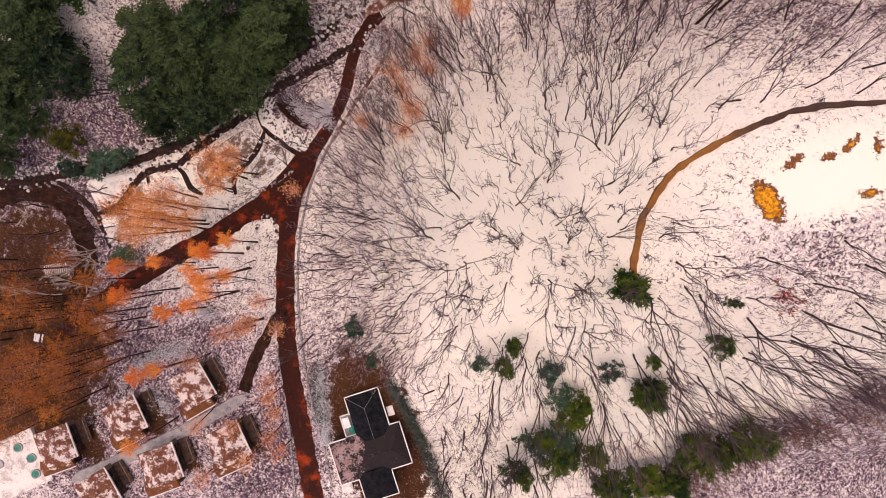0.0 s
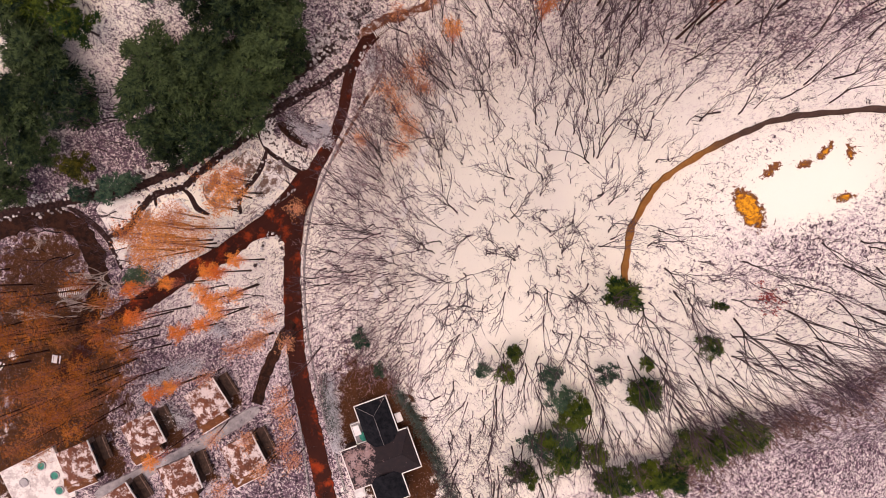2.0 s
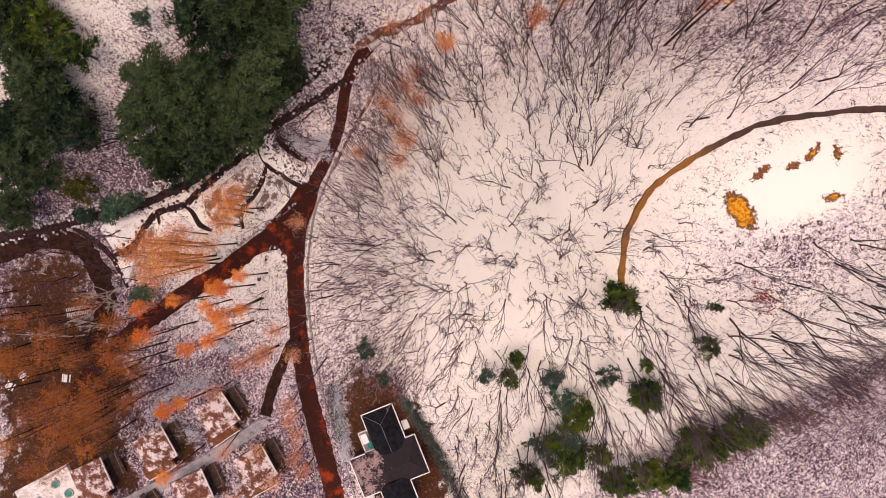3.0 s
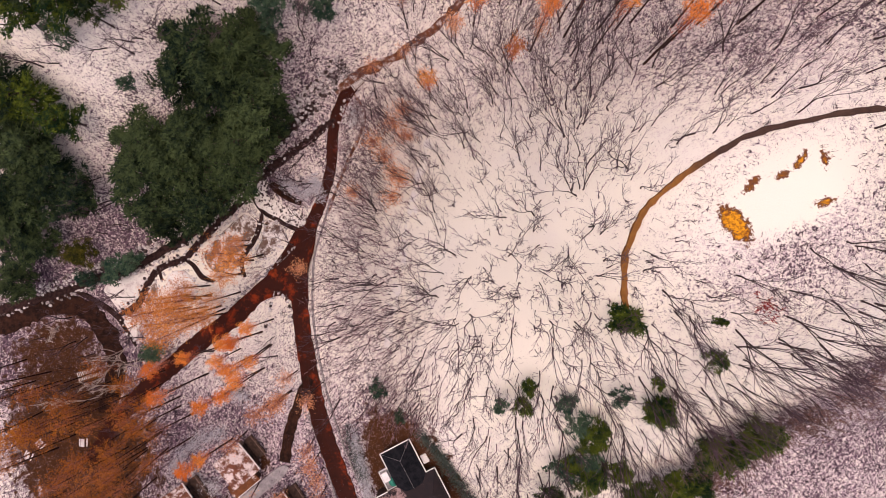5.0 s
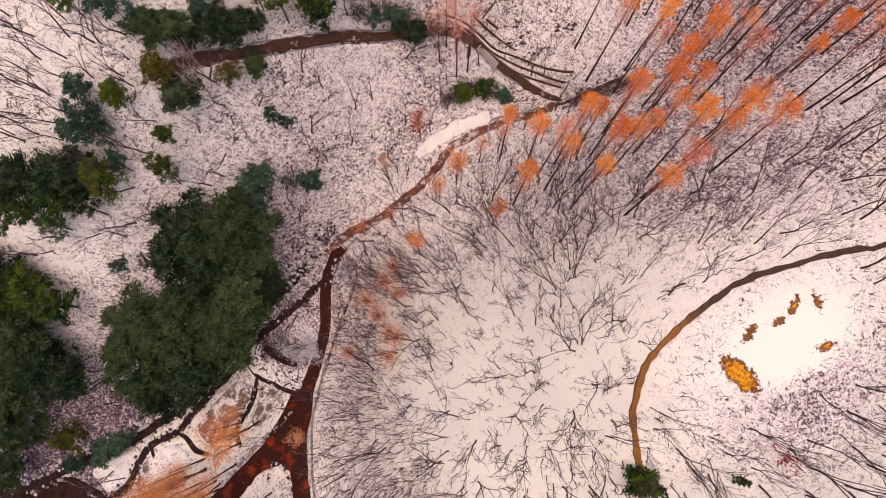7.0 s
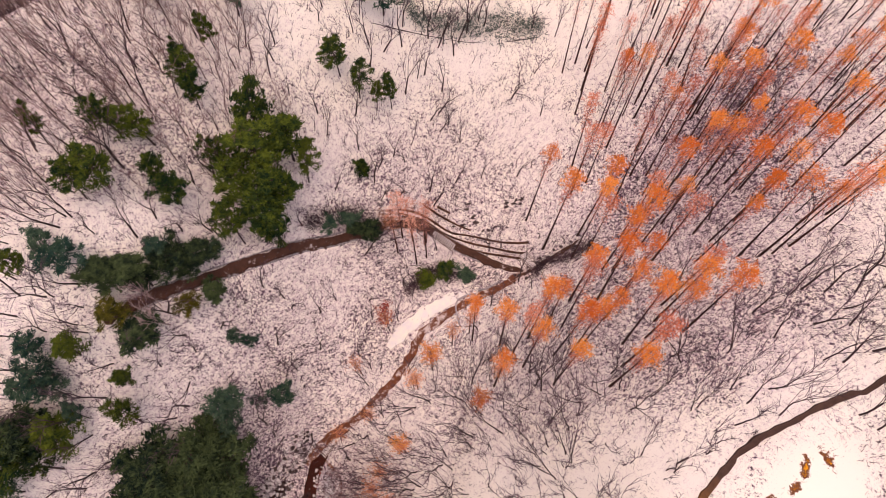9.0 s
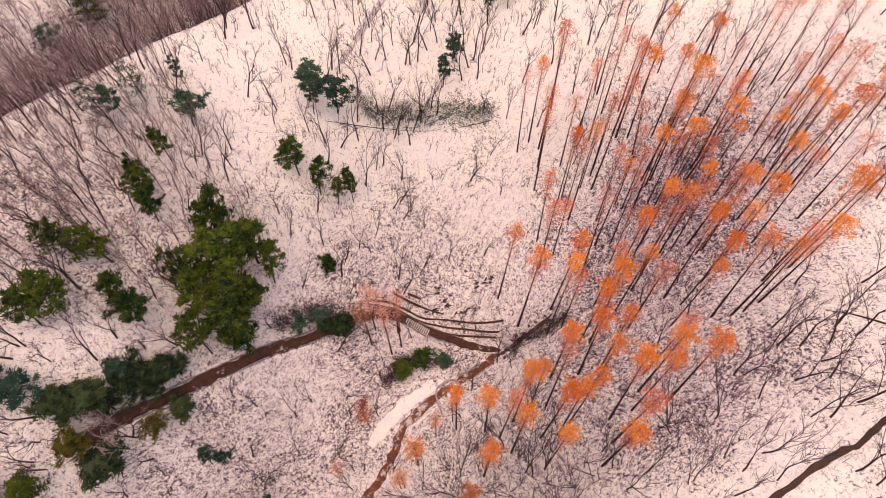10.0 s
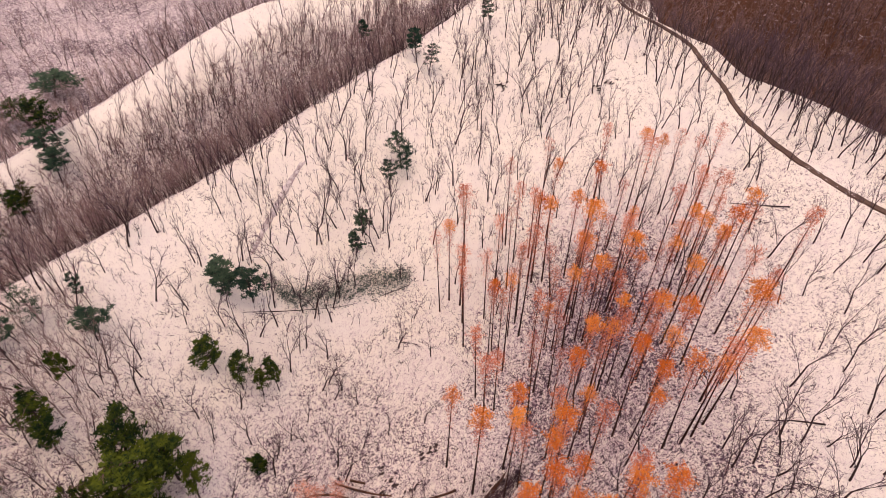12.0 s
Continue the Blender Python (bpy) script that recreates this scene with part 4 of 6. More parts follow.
# pines and evergreen shrubs
# foot, height, reach of the crown, and sort: blackish, green, frosted blue-green, olive
PINES = [(-40.7, 57.5, 15, 6.0, 0), (-34.3, 56.6, 15, 6.6, 0), (-28.8, 55.1, 15, 6.3, 0), (-46.1, 52.5, 15, 5.0, 0), (-39.0, 50.4, 15, 7.5, 0), (-32.0, 48.3, 15, 7.3, 0), (-29.0, 44.0, 15, 4.8, 0), (-38.8, 42.4, 15, 6.7, 0), (-46.3, 45.5, 15, 5.8, 0), (-59.1, 44.2, 14, 5.7, 0), (-53.2, 41.9, 14, 7.0, 0), (-60.6, 37.4, 14, 7.2, 0), (-52.2, 35.7, 14, 7.5, 0), (-44.1, 35.9, 14, 6.7, 0), (-59.1, 30.3, 14, 6.7, 0), (-51.0, 29.8, 14, 5.5, 0), (-60.3, 26.0, 14, 3.5, 0), (-26.0, 63.8, 9, 3.1, 2), (-26.4, 60.2, 9, 3.2, 2), (-14.3, 61.8, 9, 3.2, 2), (-18.4, 62.5, 9, 1.7, 2), (-57.4, 54.3, 9, 1.8, 2), (-63.6, 63.5, 9, 3.4, 2), (-46.2, 69.0, 9, 1.9, 2), (-18.3, 72.0, 9, 1.6, 2), (-38.9, 65.6, 13, 3.3, 1), (-51.7, 66.3, 13, 4.8, 1), (-62.4, 67.1, 13, 6.3, 1), (-55.0, 63.9, 13, 3.7, 1), (-75.4, 53.5, 13, 7.2, 1), (-71.7, 50.6, 13, 5.0, 1), (-69.8, 66.5, 13, 4.5, 1), (-56.3, 67.6, 13, 5.2, 0), (-81.4, 47.1, 13, 7.2, 0), (-82.6, 40.3, 13, 7.9, 0), (-79.2, 35.9, 13, 5.6, 0), (-89.3, 34.4, 13, 6.7, 0), (-85.8, 44.5, 13, 5.3, 0), (-85.9, 51.3, 13, 7.3, 0), (-81.1, 58.9, 13, 6.4, 0), (-92.6, 38.8, 13, 6.9, 0), (-64.6, 71.4, 12, 5.1, 0), (-89.4, 26.7, 12, 4.6, 0), (-97.1, 19.8, 12, 5.7, 0), (-93.9, 31.6, 12, 5.3, 0), (-82.4, 23.7, 10, 4.0, 3), (-77.7, 19.5, 7, 4.0, 2), (-72.9, 19.8, 7, 3.3, 2), (-82.8, 18.2, 7, 2.8, 2), (-70.9, -2.6, 7, 3.3, 2), (-0.7, 103.7, 16, 5.2, 1), (4.4, 100.4, 16, 4.6, 1), (-1.8, 98.2, 16, 6.2, 1), (1.1, 94.2, 16, 4.9, 1), (-6.4, 93.8, 16, 4.8, 1), (-4.4, 90.3, 16, 5.9, 1), (-6.6, 97.2, 16, 3.2, 1), (5.5, 96.5, 16, 2.8, 1), (-9.9, 87.7, 16, 2.9, 1), (-3.2, 86.7, 16, 3.7, 1), (-21.6, 107.9, 11, 3.7, 1), (-17.2, 105.1, 11, 3.9, 1), (-26.4, 99.5, 11, 4.1, 1), (-30.1, 98.2, 11, 2.6, 1), (-17.9, 98.6, 11, 3.0, 1), (-17.0, 94.9, 11, 3.4, 1), (-7.8, 113.3, 11, 2.9, 1), (-8.1, 110.2, 11, 2.7, 1), (19.3, 112.5, 11, 3.0, 1), (21.6, 108.7, 11, 3.0, 1), (24.3, 106.5, 11, 2.1, 1), (27.5, 106.2, 11, 2.1, 1), (-32.9, 108.7, 11, 2.2, 1), (-1.5, 119.7, 11, 2.1, 1), (-8.3, 115.4, 11, 1.8, 1), (16.9, 97.0, 4, 1.6, 2), (-22.2, 85.8, 6, 3.7, 0), (-28.0, 85.6, 6, 3.9, 0), (-31.7, 84.7, 6, 3.5, 0), (-17.2, 86.6, 6, 3.3, 0), (-26.5, 83.6, 6, 3.0, 0), (-32.8, 86.6, 6, 3.0, 0), (-20.4, 84.2, 6, 2.6, 0), (-36.5, 90.2, 6, 4.1, 2), (9.8, 88.6, 6, 2.4, 2), (5.3, 87.5, 6, 2.1, 2), (-38.4, 91.7, 6, 2.6, 2), (-23.6, 87.3, 6, 2.4, 2), (-14.5, 86.9, 6, 2.4, 2), (13.3, 85.4, 6, 3.1, 0), (11.0, 86.6, 6, 2.1, 0), (-17.0, 80.2, 6, 2.2, 0), (-30.6, 77.4, 6, 4.4, 0), (-33.1, 79.9, 7, 3.3, 3), (-23.0, 78.5, 7, 2.8, 3), (-41.5, 77.1, 10, 3.5, 1), (-36.3, 71.4, 10, 2.2, 1), (-41.6, 89.6, 10, 2.2, 1), (-46.9, 76.1, 8, 4.6, 2), (-47.3, 79.5, 8, 2.9, 2), (-46.7, 72.7, 8, 3.0, 2), (-15.9, 71.7, 8, 1.7, 2), (-51.0, 74.3, 8, 2.8, 2), (-23.0, 65.1, 8, 2.8, 2), (21.7, 74.6, 3, 2.7, 2), (26.0, 75.1, 3, 2.5, 2), (30.5, 72.9, 3, 2.0, 2), (28.1, 124.5, 12, 3.6, 2), (32.4, 121.1, 12, 3.8, 2), (27.5, 121.9, 12, 2.1, 2), (80.2, 131.9, 10, 3.3, 2), (79.0, 127.9, 10, 2.5, 2), (73.6, 127.9, 10, 1.9, 2), (60.8, 122.0, 10, 2.0, 2), (56.8, 118.8, 10, 2.0, 2), (60.5, 120.1, 10, 1.3, 2), (4.9, 125.1, 10, 3.0, 2), (6.9, 131.4, 10, 1.4, 2), (-7.8, 129.0, 10, 3.5, 2), (-0.9, 131.1, 10, 3.3, 2), (-5.3, 129.5, 10, 2.1, 2), (-3.6, 163.3, 10, 4.4, 1), (-13.3, 160.7, 9, 3.2, 2), (6.3, 169.6, 9, 2.7, 3), (108.5, 187.1, 10, 2.4, 2), (107.7, 159.2, 10, 3.3, 2), (107.2, 153.4, 10, 2.9, 2), (28.1, 259.1, 10, 8.8, 2), (15.3, 178.2, 10, 4.3, 2), (14.3, 173.8, 10, 3.3, 2), (134.8, 157.1, 10, 2.5, 2), (16.5, 244.3, 11, 7.9, 1), (18.6, 183.8, 11, 5.0, 1), (4.3, 167.8, 11, 3.2, 1), (11.9, -15.6, 7, 2.0, 1), (9.5, -19.4, 7, 2.3, 1), (39.1, -13.0, 7, 2.2, 1), (39.3, -7.4, 7, 1.0, 1), (31.1, -23.1, 7, 3.5, 1), (32.3, -21.4, 7, 3.4, 1), (31.7, -16.5, 7, 1.4, 1), (23.3, -24.7, 7, 2.4, 1), (20.3, -27.7, 7, 3.2, 1), (6.3, -19.0, 7, 1.8, 2), (-16.7, -15.6, 7, 2.4, 2), (25.3, -19.0, 7, 2.0, 2), (17.0, -20.7, 7, 2.5, 2), (19.5, -31.4, 7, 3.0, 2), (20.0, -24.9, 7, 2.6, 2), (-13.5, -20.8, 7, 1.6, 2), (17.2, -36.2, 7, 3.2, 2), (22.7, -36.7, 9, 4.1, 1), (20.2, -39.1, 9, 3.4, 1), (25.7, -35.6, 9, 2.8, 1), (13.0, -41.1, 9, 3.0, 1), (15.5, -41.9, 9, 2.2, 1), (30.6, -41.0, 9, 3.5, 1), (34.3, -41.1, 9, 3.2, 1), (47.6, -29.4, 9, 4.5, 1), (46.4, -31.9, 9, 3.6, 1), (44.0, -34.1, 9, 3.9, 1), (42.3, -36.3, 9, 3.9, 1), (40.4, -38.8, 9, 3.7, 1), (37.5, -40.5, 9, 3.8, 1), (18.7, -34.1, 9, 2.5, 1), (27.4, -41.6, 9, 2.7, 1)]
HEDGE = [(37.9, 121.0), (40.0, 118.2), (43.9, 117.0), (47.9, 115.5), (52.0, 114.1), (56.6, 113.0), (60.9, 111.4), (64.3, 110.5)]
pines = [pine(200 + i, 12, 3.6) for i in range(4)]
teal_pines = [pine(215 + i, 12, 3.6, False, M_TEALPINE, 0.8) for i in range(4)]
dark_pines = [pine(210 + i, 12, 3.6, False, M_DARKPINE, 1.35) for i in range(4)]
olive_pines = [pine(225 + i, 12, 3.6, False, M_OLIVE, 0.9) for i in range(3)]
shrubs = [pine(220 + i, 3.6, 2.2, True, (None, M_TEALPINE, M_DARKPINE)[i % 3]) for i in range(4)]
PINE_LABELS = ("blackish green pine in a dense stand", "dark green pine with a dusting of snow", "blue-green pine with frosted thin needles", "olive-green conifer beside the snow")
for x, y, h, r, sort in PINES:
    if h > 4.5:
        plant(tree_rng.choice((dark_pines, pines, teal_pines, olive_pines)[sort]), x, y, r / 3.6, tree_rng, PINE_LABELS[sort], "tree", "pines", (h / 12) / (r / 3.6))
    else:
        plant(tree_rng.choice(shrubs), x, y, r / 2.2, tree_rng, "low bushy evergreen in the snow", "shrub", "evergreen shrubs", (h / 3.6) / (r / 2.2))
plant(shrubs[0], 27.9, -5.4, 1.35, tree_rng, "round evergreen shrub at the end of the footpath", "shrub", "evergreen shrubs", 0.8)


def bank_brush(line, width, mat=None, label="low grey-green evergreen brush along a snowy bank"):
    rng = random.Random(51)
    st = Build()
    for p in resample(line, 0.12):
        for _ in range(3):
            x, y = p.x + rng.gauss(0, 0.6), p.y + rng.gauss(0, width / 3)
            c = Vector((x, y, gz(x, y) + rng.uniform(0.2, 1.6)))
            for _ in range(7):
                e = Vector((rng.uniform(-1, 1), rng.uniform(-1, 1), rng.uniform(-0.2, 1))).normalized() * rng.uniform(0.3, 0.7)
                o = Vector((rng.gauss(0, 0.35), rng.gauss(0, 0.35), rng.gauss(0, 0.25)))
                st.blade(c + o - e * 0.5, c + o + e * 0.5, e.orthogonal().normalized() * 0.07)
    tagged(st.out("bank_brush", mat or M_BRUSH), label, "brush", kind="stuff")


bank_brush(HEDGE, 4.5)
M_BROWNLEAF = foliage("withered_brown_leaves", (0.09, 0.035, 0.018), (0.30, 0.14, 0.07))
bank_brush([(17.0, 88.2), (18.6, 87.6), (20.2, 87.4)], 3.0, M_BROWNLEAF, "withered brown bushes beside the trail")
bank_brush([(-10.3, -25.6), (-7.9, -29.6), (-6.0, -33.8), (-3.8, -39.4), (-2.1, -43.9), (0.1, -49.3)], 2.6)
bank_brush([(-25.5, -23.8), (-24.9, -29.6), (-24.4, -34.4)], 2.6)
for line in ([(2.3, 89.8), (8.0, 90.6), (12.0, 89.8), (15.3, 87.5)],):
    bank_brush(line, 3.2, M_SHRUB, "dark leafless brush beside the trail")
for line in ([(16.5, 73.8), (19.8, 74.8), (23.1, 75.9), (27.6, 73.8)], [(44.0, 66.2), (47.6, 67.4), (51.0, 65.5), (56.3, 65.4)]):
    bank_brush(line, 2.2, M_SHRUB, "dark tangled brush in the hollow by the trail")
for line in ([(-68.5, -28.6), (-65.4, -25.1), (-60.4, -22.3), (-54.9, -21.8)], [(-63.2, -30.6), (-57.0, -33.0)], [(-24.6, -24.1), (-24.2, -30.3), (-24.0, -39.1)], [(-53.0, -13.2), (-48.6, -14.5)]):
    bank_brush(line, 3.2, M_FROST, "frost-covered shrubs in the leaf litter")

# bare deciduous trees
def tree_density(x, y):
    """Trees for every square metre."""
    d1, d2 = y - ridge_1(x), y - ridge_2(x)
    east = math.hypot(x - 118, y - 95)
    d = 0.072 - 0.016 * math.exp(-((x - 16) / 22) ** 2 - ((y - 4) / 20) ** 2)
    if d1 > -1:
        d = 0.085 if d1 < 35 else 0.016
        if d2 > -2:
            d = 0.06 if d2 < 60 else 0.02
    elif y > 92 - 0.3 * x and x < 60 and x > 8:
        d = 0.030
    elif y > 100:
        d = 0.030
    if x > 149 + 0.45 * max(0, y - 74) and 45 < y < 95:
        d = 0.085
    if x > 150 and east > 58:
        d = 0.065 if x < 240 else 0.045
    if -30 < x < -3 + 0.0035 * (y - 8) ** 2 and -28 < y < 48:
        d = 0.028
    if x > 40 and 17 < y < 50:
        d = 0.03
    if 34 < x < 66 and -3 < y < 20:
        d = 0.006 if y < 1 else 0.0
    if x < -35 and y < 60:
        d = 0.008 if x > -70 else 0.02
    edge = y + 35 - 0.6 * (x - 36)  # how far north of the wood's southern edge
    if x > 5 and y < 2 and edge < 26:
        d = 0.055 if edge > 12 else 0.10 if edge > 0 else 0.003
    if x < 9 and 96 < y < ridge_1(x) + 2 or x < -25 and y > 90:
        d = 0.1 if x < 6 and y > 98 else 0.04
    if -12 < x <= 40 and 52 < y < 96:
        d = 0.02
    if 42 < x < 128 and 40 < y < 112:
        d = 0.005 if y < 95 else 0.012
    if 128 <= x < 150 and 40 < y < 112:
        d = 0.022
    return d


def slim_tree(seed, height, twig_mat, haze=5, limbs=3, boughs=6, bark=None, stout=1.0):
    """A lighter build of the winter broadleaf for the woods further off."""
    rng = random.Random(seed)
    root = new("slim_tree")
    tr, cr = Build(), Build()
    trunk = wander(rng, Vector((0, 0, -0.6)), Vector((rng.uniform(-0.15, 0.15), rng.uniform(-0.15, 0.15), 1)), height * 0.45, 3, 0.12, 0.05)
    r0 = (height * (0.0075 if bark else 0.0092) + 0.01) * stout
    tr.tube(trunk, [r0 * (1.25 - 0.14 * i) for i in range(4)], 4)
    for i in range(limbs):
        p, d = along(trunk, 1.0 if i < 2 else 0.6)
        limb = wander(rng, p, off(rng, d, rng.uniform(0.1, 0.45)), height * rng.uniform(0.45, 0.58), 3, 0.18, 0.1)
        tr.tube(limb, [r0 * 0.6, r0 * 0.45, r0 * 0.3, r0 * 0.12], 3)
        for _ in range(boughs):
            p1, d1 = along(limb, rng.uniform(0.2, 1.0))
            d1 = off(rng, d1, rng.uniform(0.25, 0.65))
            q = p1 + d1 * height * rng.uniform(0.12, 0.22)
            cr.spike(p1, q, 0.048)
            for _ in range(haze):
                p2 = p1.lerp(q, rng.uniform(0.2, 1.0))
                cr.spike(p2, p2 + (off(rng, d1, rng.uniform(0.3, 0.8)) + Vector((0, 0, 0.15))) * height * rng.uniform(0.05, 0.11), 0.024, 2)
    tr.out("trunk", bark or M_BARK, root)
    cr.out("crown", twig_mat, root)
    return root


HOUSE_ZONE = (-26, -58, -2, -24)
plain_trees = [bare_tree(300 + i, 13.0 + 0.4 * i, M_TWIG, 2) for i in range(10)]
slim_trees = [slim_tree(330 + i, 13.0, M_TWIG, 3) for i in range(9)]
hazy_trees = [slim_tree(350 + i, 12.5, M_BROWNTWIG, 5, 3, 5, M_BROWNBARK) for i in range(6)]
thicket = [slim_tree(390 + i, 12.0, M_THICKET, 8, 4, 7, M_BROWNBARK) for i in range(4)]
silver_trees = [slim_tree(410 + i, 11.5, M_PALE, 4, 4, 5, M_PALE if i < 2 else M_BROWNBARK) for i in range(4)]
brushwood = [slim_tree(430 + i, 6.0, (M_PINKTWIG, M_BROWNTWIG, M_PALE)[i % 3], 4, 3, 4, M_BROWNBARK) for i in range(6)]
saplings = [slim_tree(370 + i, 5.5, M_PINKTWIG if i > 2 else M_TWIG, 2, 2, 3, M_BARK if i < 3 else M_TWIG, 1.35) for i in range(5)]


def join_far_trees(rest):
    """The far woods in one mesh: trunks and twigs keep their materials."""
    cv, cf, cm, base = [], [], [], 0
    mats = [M_TWIG, M_THICKET, M_BROWNTWIG, M_PINKTWIG, M_BARK, M_BROWNBARK, M_PALE]
    cache = {}
    for proto, m in rest:
        if proto.name not in cache:
            vs, fs, ms = [], [], []
            n = 0
            for o in proto.children:
                k = mats.index(o.data.materials[0])
                vs += [tuple(v.co) for v in o.data.vertices]
                for p in o.data.polygons:
                    i = [n + j for j in p.vertices]
                    fs += [i] if len(i) == 3 else [i[:3], [i[0], i[2], i[3]]]
                    ms += [k] * (1 if len(i) == 3 else 2)
                n = len(vs)
            cache[proto.name] = (np.array(vs), np.array(fs), np.array(ms))
        v, f, k = cache[proto.name]
        a = np.array(m)
        cv.append(v @ a[:3, :3].T + a[:3, 3])
        cf.append(f + base)
        cm.append(k)
        base += len(v)
    v, f, k = np.concatenate(cv), np.concatenate(cf), np.concatenate(cm)
    me = bpy.data.meshes.new("far_woods")
    me.vertices.add(len(v))
    me.vertices.foreach_set("co", v.reshape(-1))
    me.loops.add(len(f) * 3)
    me.loops.foreach_set("vertex_index", f.reshape(-1).astype(np.int32))
    me.polygons.add(len(f))
    me.polygons.foreach_set("loop_start", (np.arange(len(f)) * 3).astype(np.int32))
    for mat in mats:
        me.materials.append(mat)
    me.polygons.foreach_set("material_index", k.astype(np.int32))
    me.update(calc_edges=True)
    return new("far_woods", me)


def pale_trees():
    rng = random.Random(61)
    for x, y, h in [(-79.1, 0.5, 13), (-77.5, -4.8, 13), (-79.6, -9.2, 12), (-95.4, 8.0, 10), (-87.5, -10.3, 11), (-39.5, 14.0, 8), (-26.7, 77.5, 10), (-26.8, 80.3, 9)]:
        ob = bare_tree(900 + int(abs(x)), h * 1.15, M_PALE, 4, 6, 1.5)
        ob.name = "pale_tree"
        for part in ob.children:
            part.data.materials[0] = M_BLEACHED if x < -60 else M_PALE
        ob.matrix_basis = pose(x, y, gz(x, y), rng.uniform(-12, 12), rng.uniform(-12, 12), rng.uniform(0, 360))
        tagged(ob, "leafless tree with pale grey spreading branches", "tree", "pale trees")


pale_trees()


def downhill_pose(rng, x, y):
    """Trees on a slope bend a little out over it, towards the light."""
    slope = Vector((gz(x - 1, y) - gz(x + 1, y), gz(x, y - 1) - gz(x, y + 1), 0)) * 0.5
    up = Vector((rng.gauss(0, 0.05), rng.gauss(0, 0.05), 1)) + slope * 0.28
    turn = up.to_track_quat("Z", "Y").to_matrix().to_4x4()
    return Matrix.Translation((x, y, gz(x, y))) @ turn @ pose(0, 0, 0, 0, 0, rng.uniform(0, 360))


def scatter_trees():
    rng = random.Random(21)
    cell = 3.2
    rest, near, everywhere = [], [], []
    for iy in range(int(-66 / cell), int(330 / cell)):
        for ix in range(int(-110 / cell), int(340 / cell)):
            x, y = (ix + rng.random()) * cell, (iy + rng.random()) * cell
            if rng.random() > tree_density(x, y) * cell * cell:
                continue
            if y > 140 and (x < -50 or x > y * 0.95 + 70):
                continue
            if x > 200 and (y > 200 or y < 50):
                continue
            if x > 110 and y < 20 and y + 38 - 0.57 * (x - 36) > 30:
                continue
            if x < -30 and y > 180 or y < -20 and x < -2:
                continue
            if not clear_of_ways(x, y) or any((x - q[0]) ** 2 + (y - q[1]) ** 2 < (0.9 * q[3]) ** 2 for q in PINES):
                continue
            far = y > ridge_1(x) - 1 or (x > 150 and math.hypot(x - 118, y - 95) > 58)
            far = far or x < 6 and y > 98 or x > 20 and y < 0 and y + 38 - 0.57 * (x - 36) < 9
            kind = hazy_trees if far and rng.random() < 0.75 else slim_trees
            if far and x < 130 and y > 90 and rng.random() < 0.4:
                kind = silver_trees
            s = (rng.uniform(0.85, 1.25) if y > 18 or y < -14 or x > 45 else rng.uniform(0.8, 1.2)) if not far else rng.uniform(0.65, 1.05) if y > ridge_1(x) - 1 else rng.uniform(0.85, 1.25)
            if far and y < 0:
                s *= 0.7
            m = downhill_pose(rng, x, y)
            everywhere.append((x, y, rng.choice(kind), m, s))
    # those on the hill under the start of the walk stand one by one
    everywhere.sort(key=lambda q: math.hypot(q[0] - 22, q[1] - 12))
    for i, (x, y, kind, m, s) in enumerate(everywhere):
        if i < 295:
            ob = copy_thing(rng.choice(plain_trees), m)
            ob.matrix_basis = m @ Matrix.Diagonal((s, s, s, 1))
            tagged(ob, "bare deciduous tree with winding limbs rising from the snow", "tree", "bare trees")
        else:
            rest.append((kind, m @ Matrix.Diagonal((s, s, s, 1))))
    for _ in range(1000):
        x, y = -16 + rng.gauss(0, 6.5), rng.uniform(-28, 48)
        x += 0.0035 * (y - 8) ** 2
        if clear_of_ways(x, y) and not (HOUSE_ZONE[0] < x < HOUSE_ZONE[2] and HOUSE_ZONE[1] < y < HOUSE_ZONE[3]):
            s = rng.uniform(0.6, 1.5)
            rest.append((rng.choice(saplings[3:]), downhill_pose(rng, x, y) @ Matrix.Diagonal((s, s, s, 1))))
    edge = [(35.8, -50.6), (41.7, -43.2), (50.1, -35.5), (57.3, -29.7), (64.1, -27.5), (72.0, -23.8), (77.5, -20.7)]
    for p in resample(edge, 0.35):
        x, y = p.x + rng.gauss(0.0, 1.0), p.y + rng.gauss(2.0, 1.0)
        if x > 41 and rng.random() < 0.6:
            s = rng.uniform(0.6, 1.0)
            rest.append((rng.choice(thicket), pose(x, y, gz(x, y), 0, 0, rng.uniform(0, 360)) @ Matrix.Diagonal((s, s, s * 0.72, 1))))
    # slender young stems all over the hill
    for _ in range(650):
        x, y = rng.gauss(16, 24), rng.gauss(4, 24)
        if -14 < x < 60 and clear_of_ways(x, y) and not (38 < x < 62 and 0 < y < 17) and y > -34 + 0.6 * (x - 36):
            s = rng.uniform(0.7, 1.7)
            rest.append((rng.choice(saplings), downhill_pose(rng, x, y) @ Matrix.Diagonal((s * 0.8, s * 0.8, s, 1))))
    for _ in range(220):
        x, y = rng.uniform(-12, 75), 38 + rng.gauss(0, 7)
        if clear_of_ways(x, y):
            s = rng.uniform(0.7, 1.3)
            rest.append((rng.choice(saplings[3:]), downhill_pose(rng, x, y) @ Matrix.Diagonal((s, s, s, 1))))
    # brush and young growth behind the first crest
    for _ in range(1700):
        x = rng.uniform(-45, 135)
        y = ridge_1(x) + rng.uniform(1.5, 33)
        s = rng.uniform(0.7, 1.5)
        rest.append((rng.choice(brushwood), downhill_pose(rng, x, y) @ Matrix.Diagonal((s, s, s, 1))))
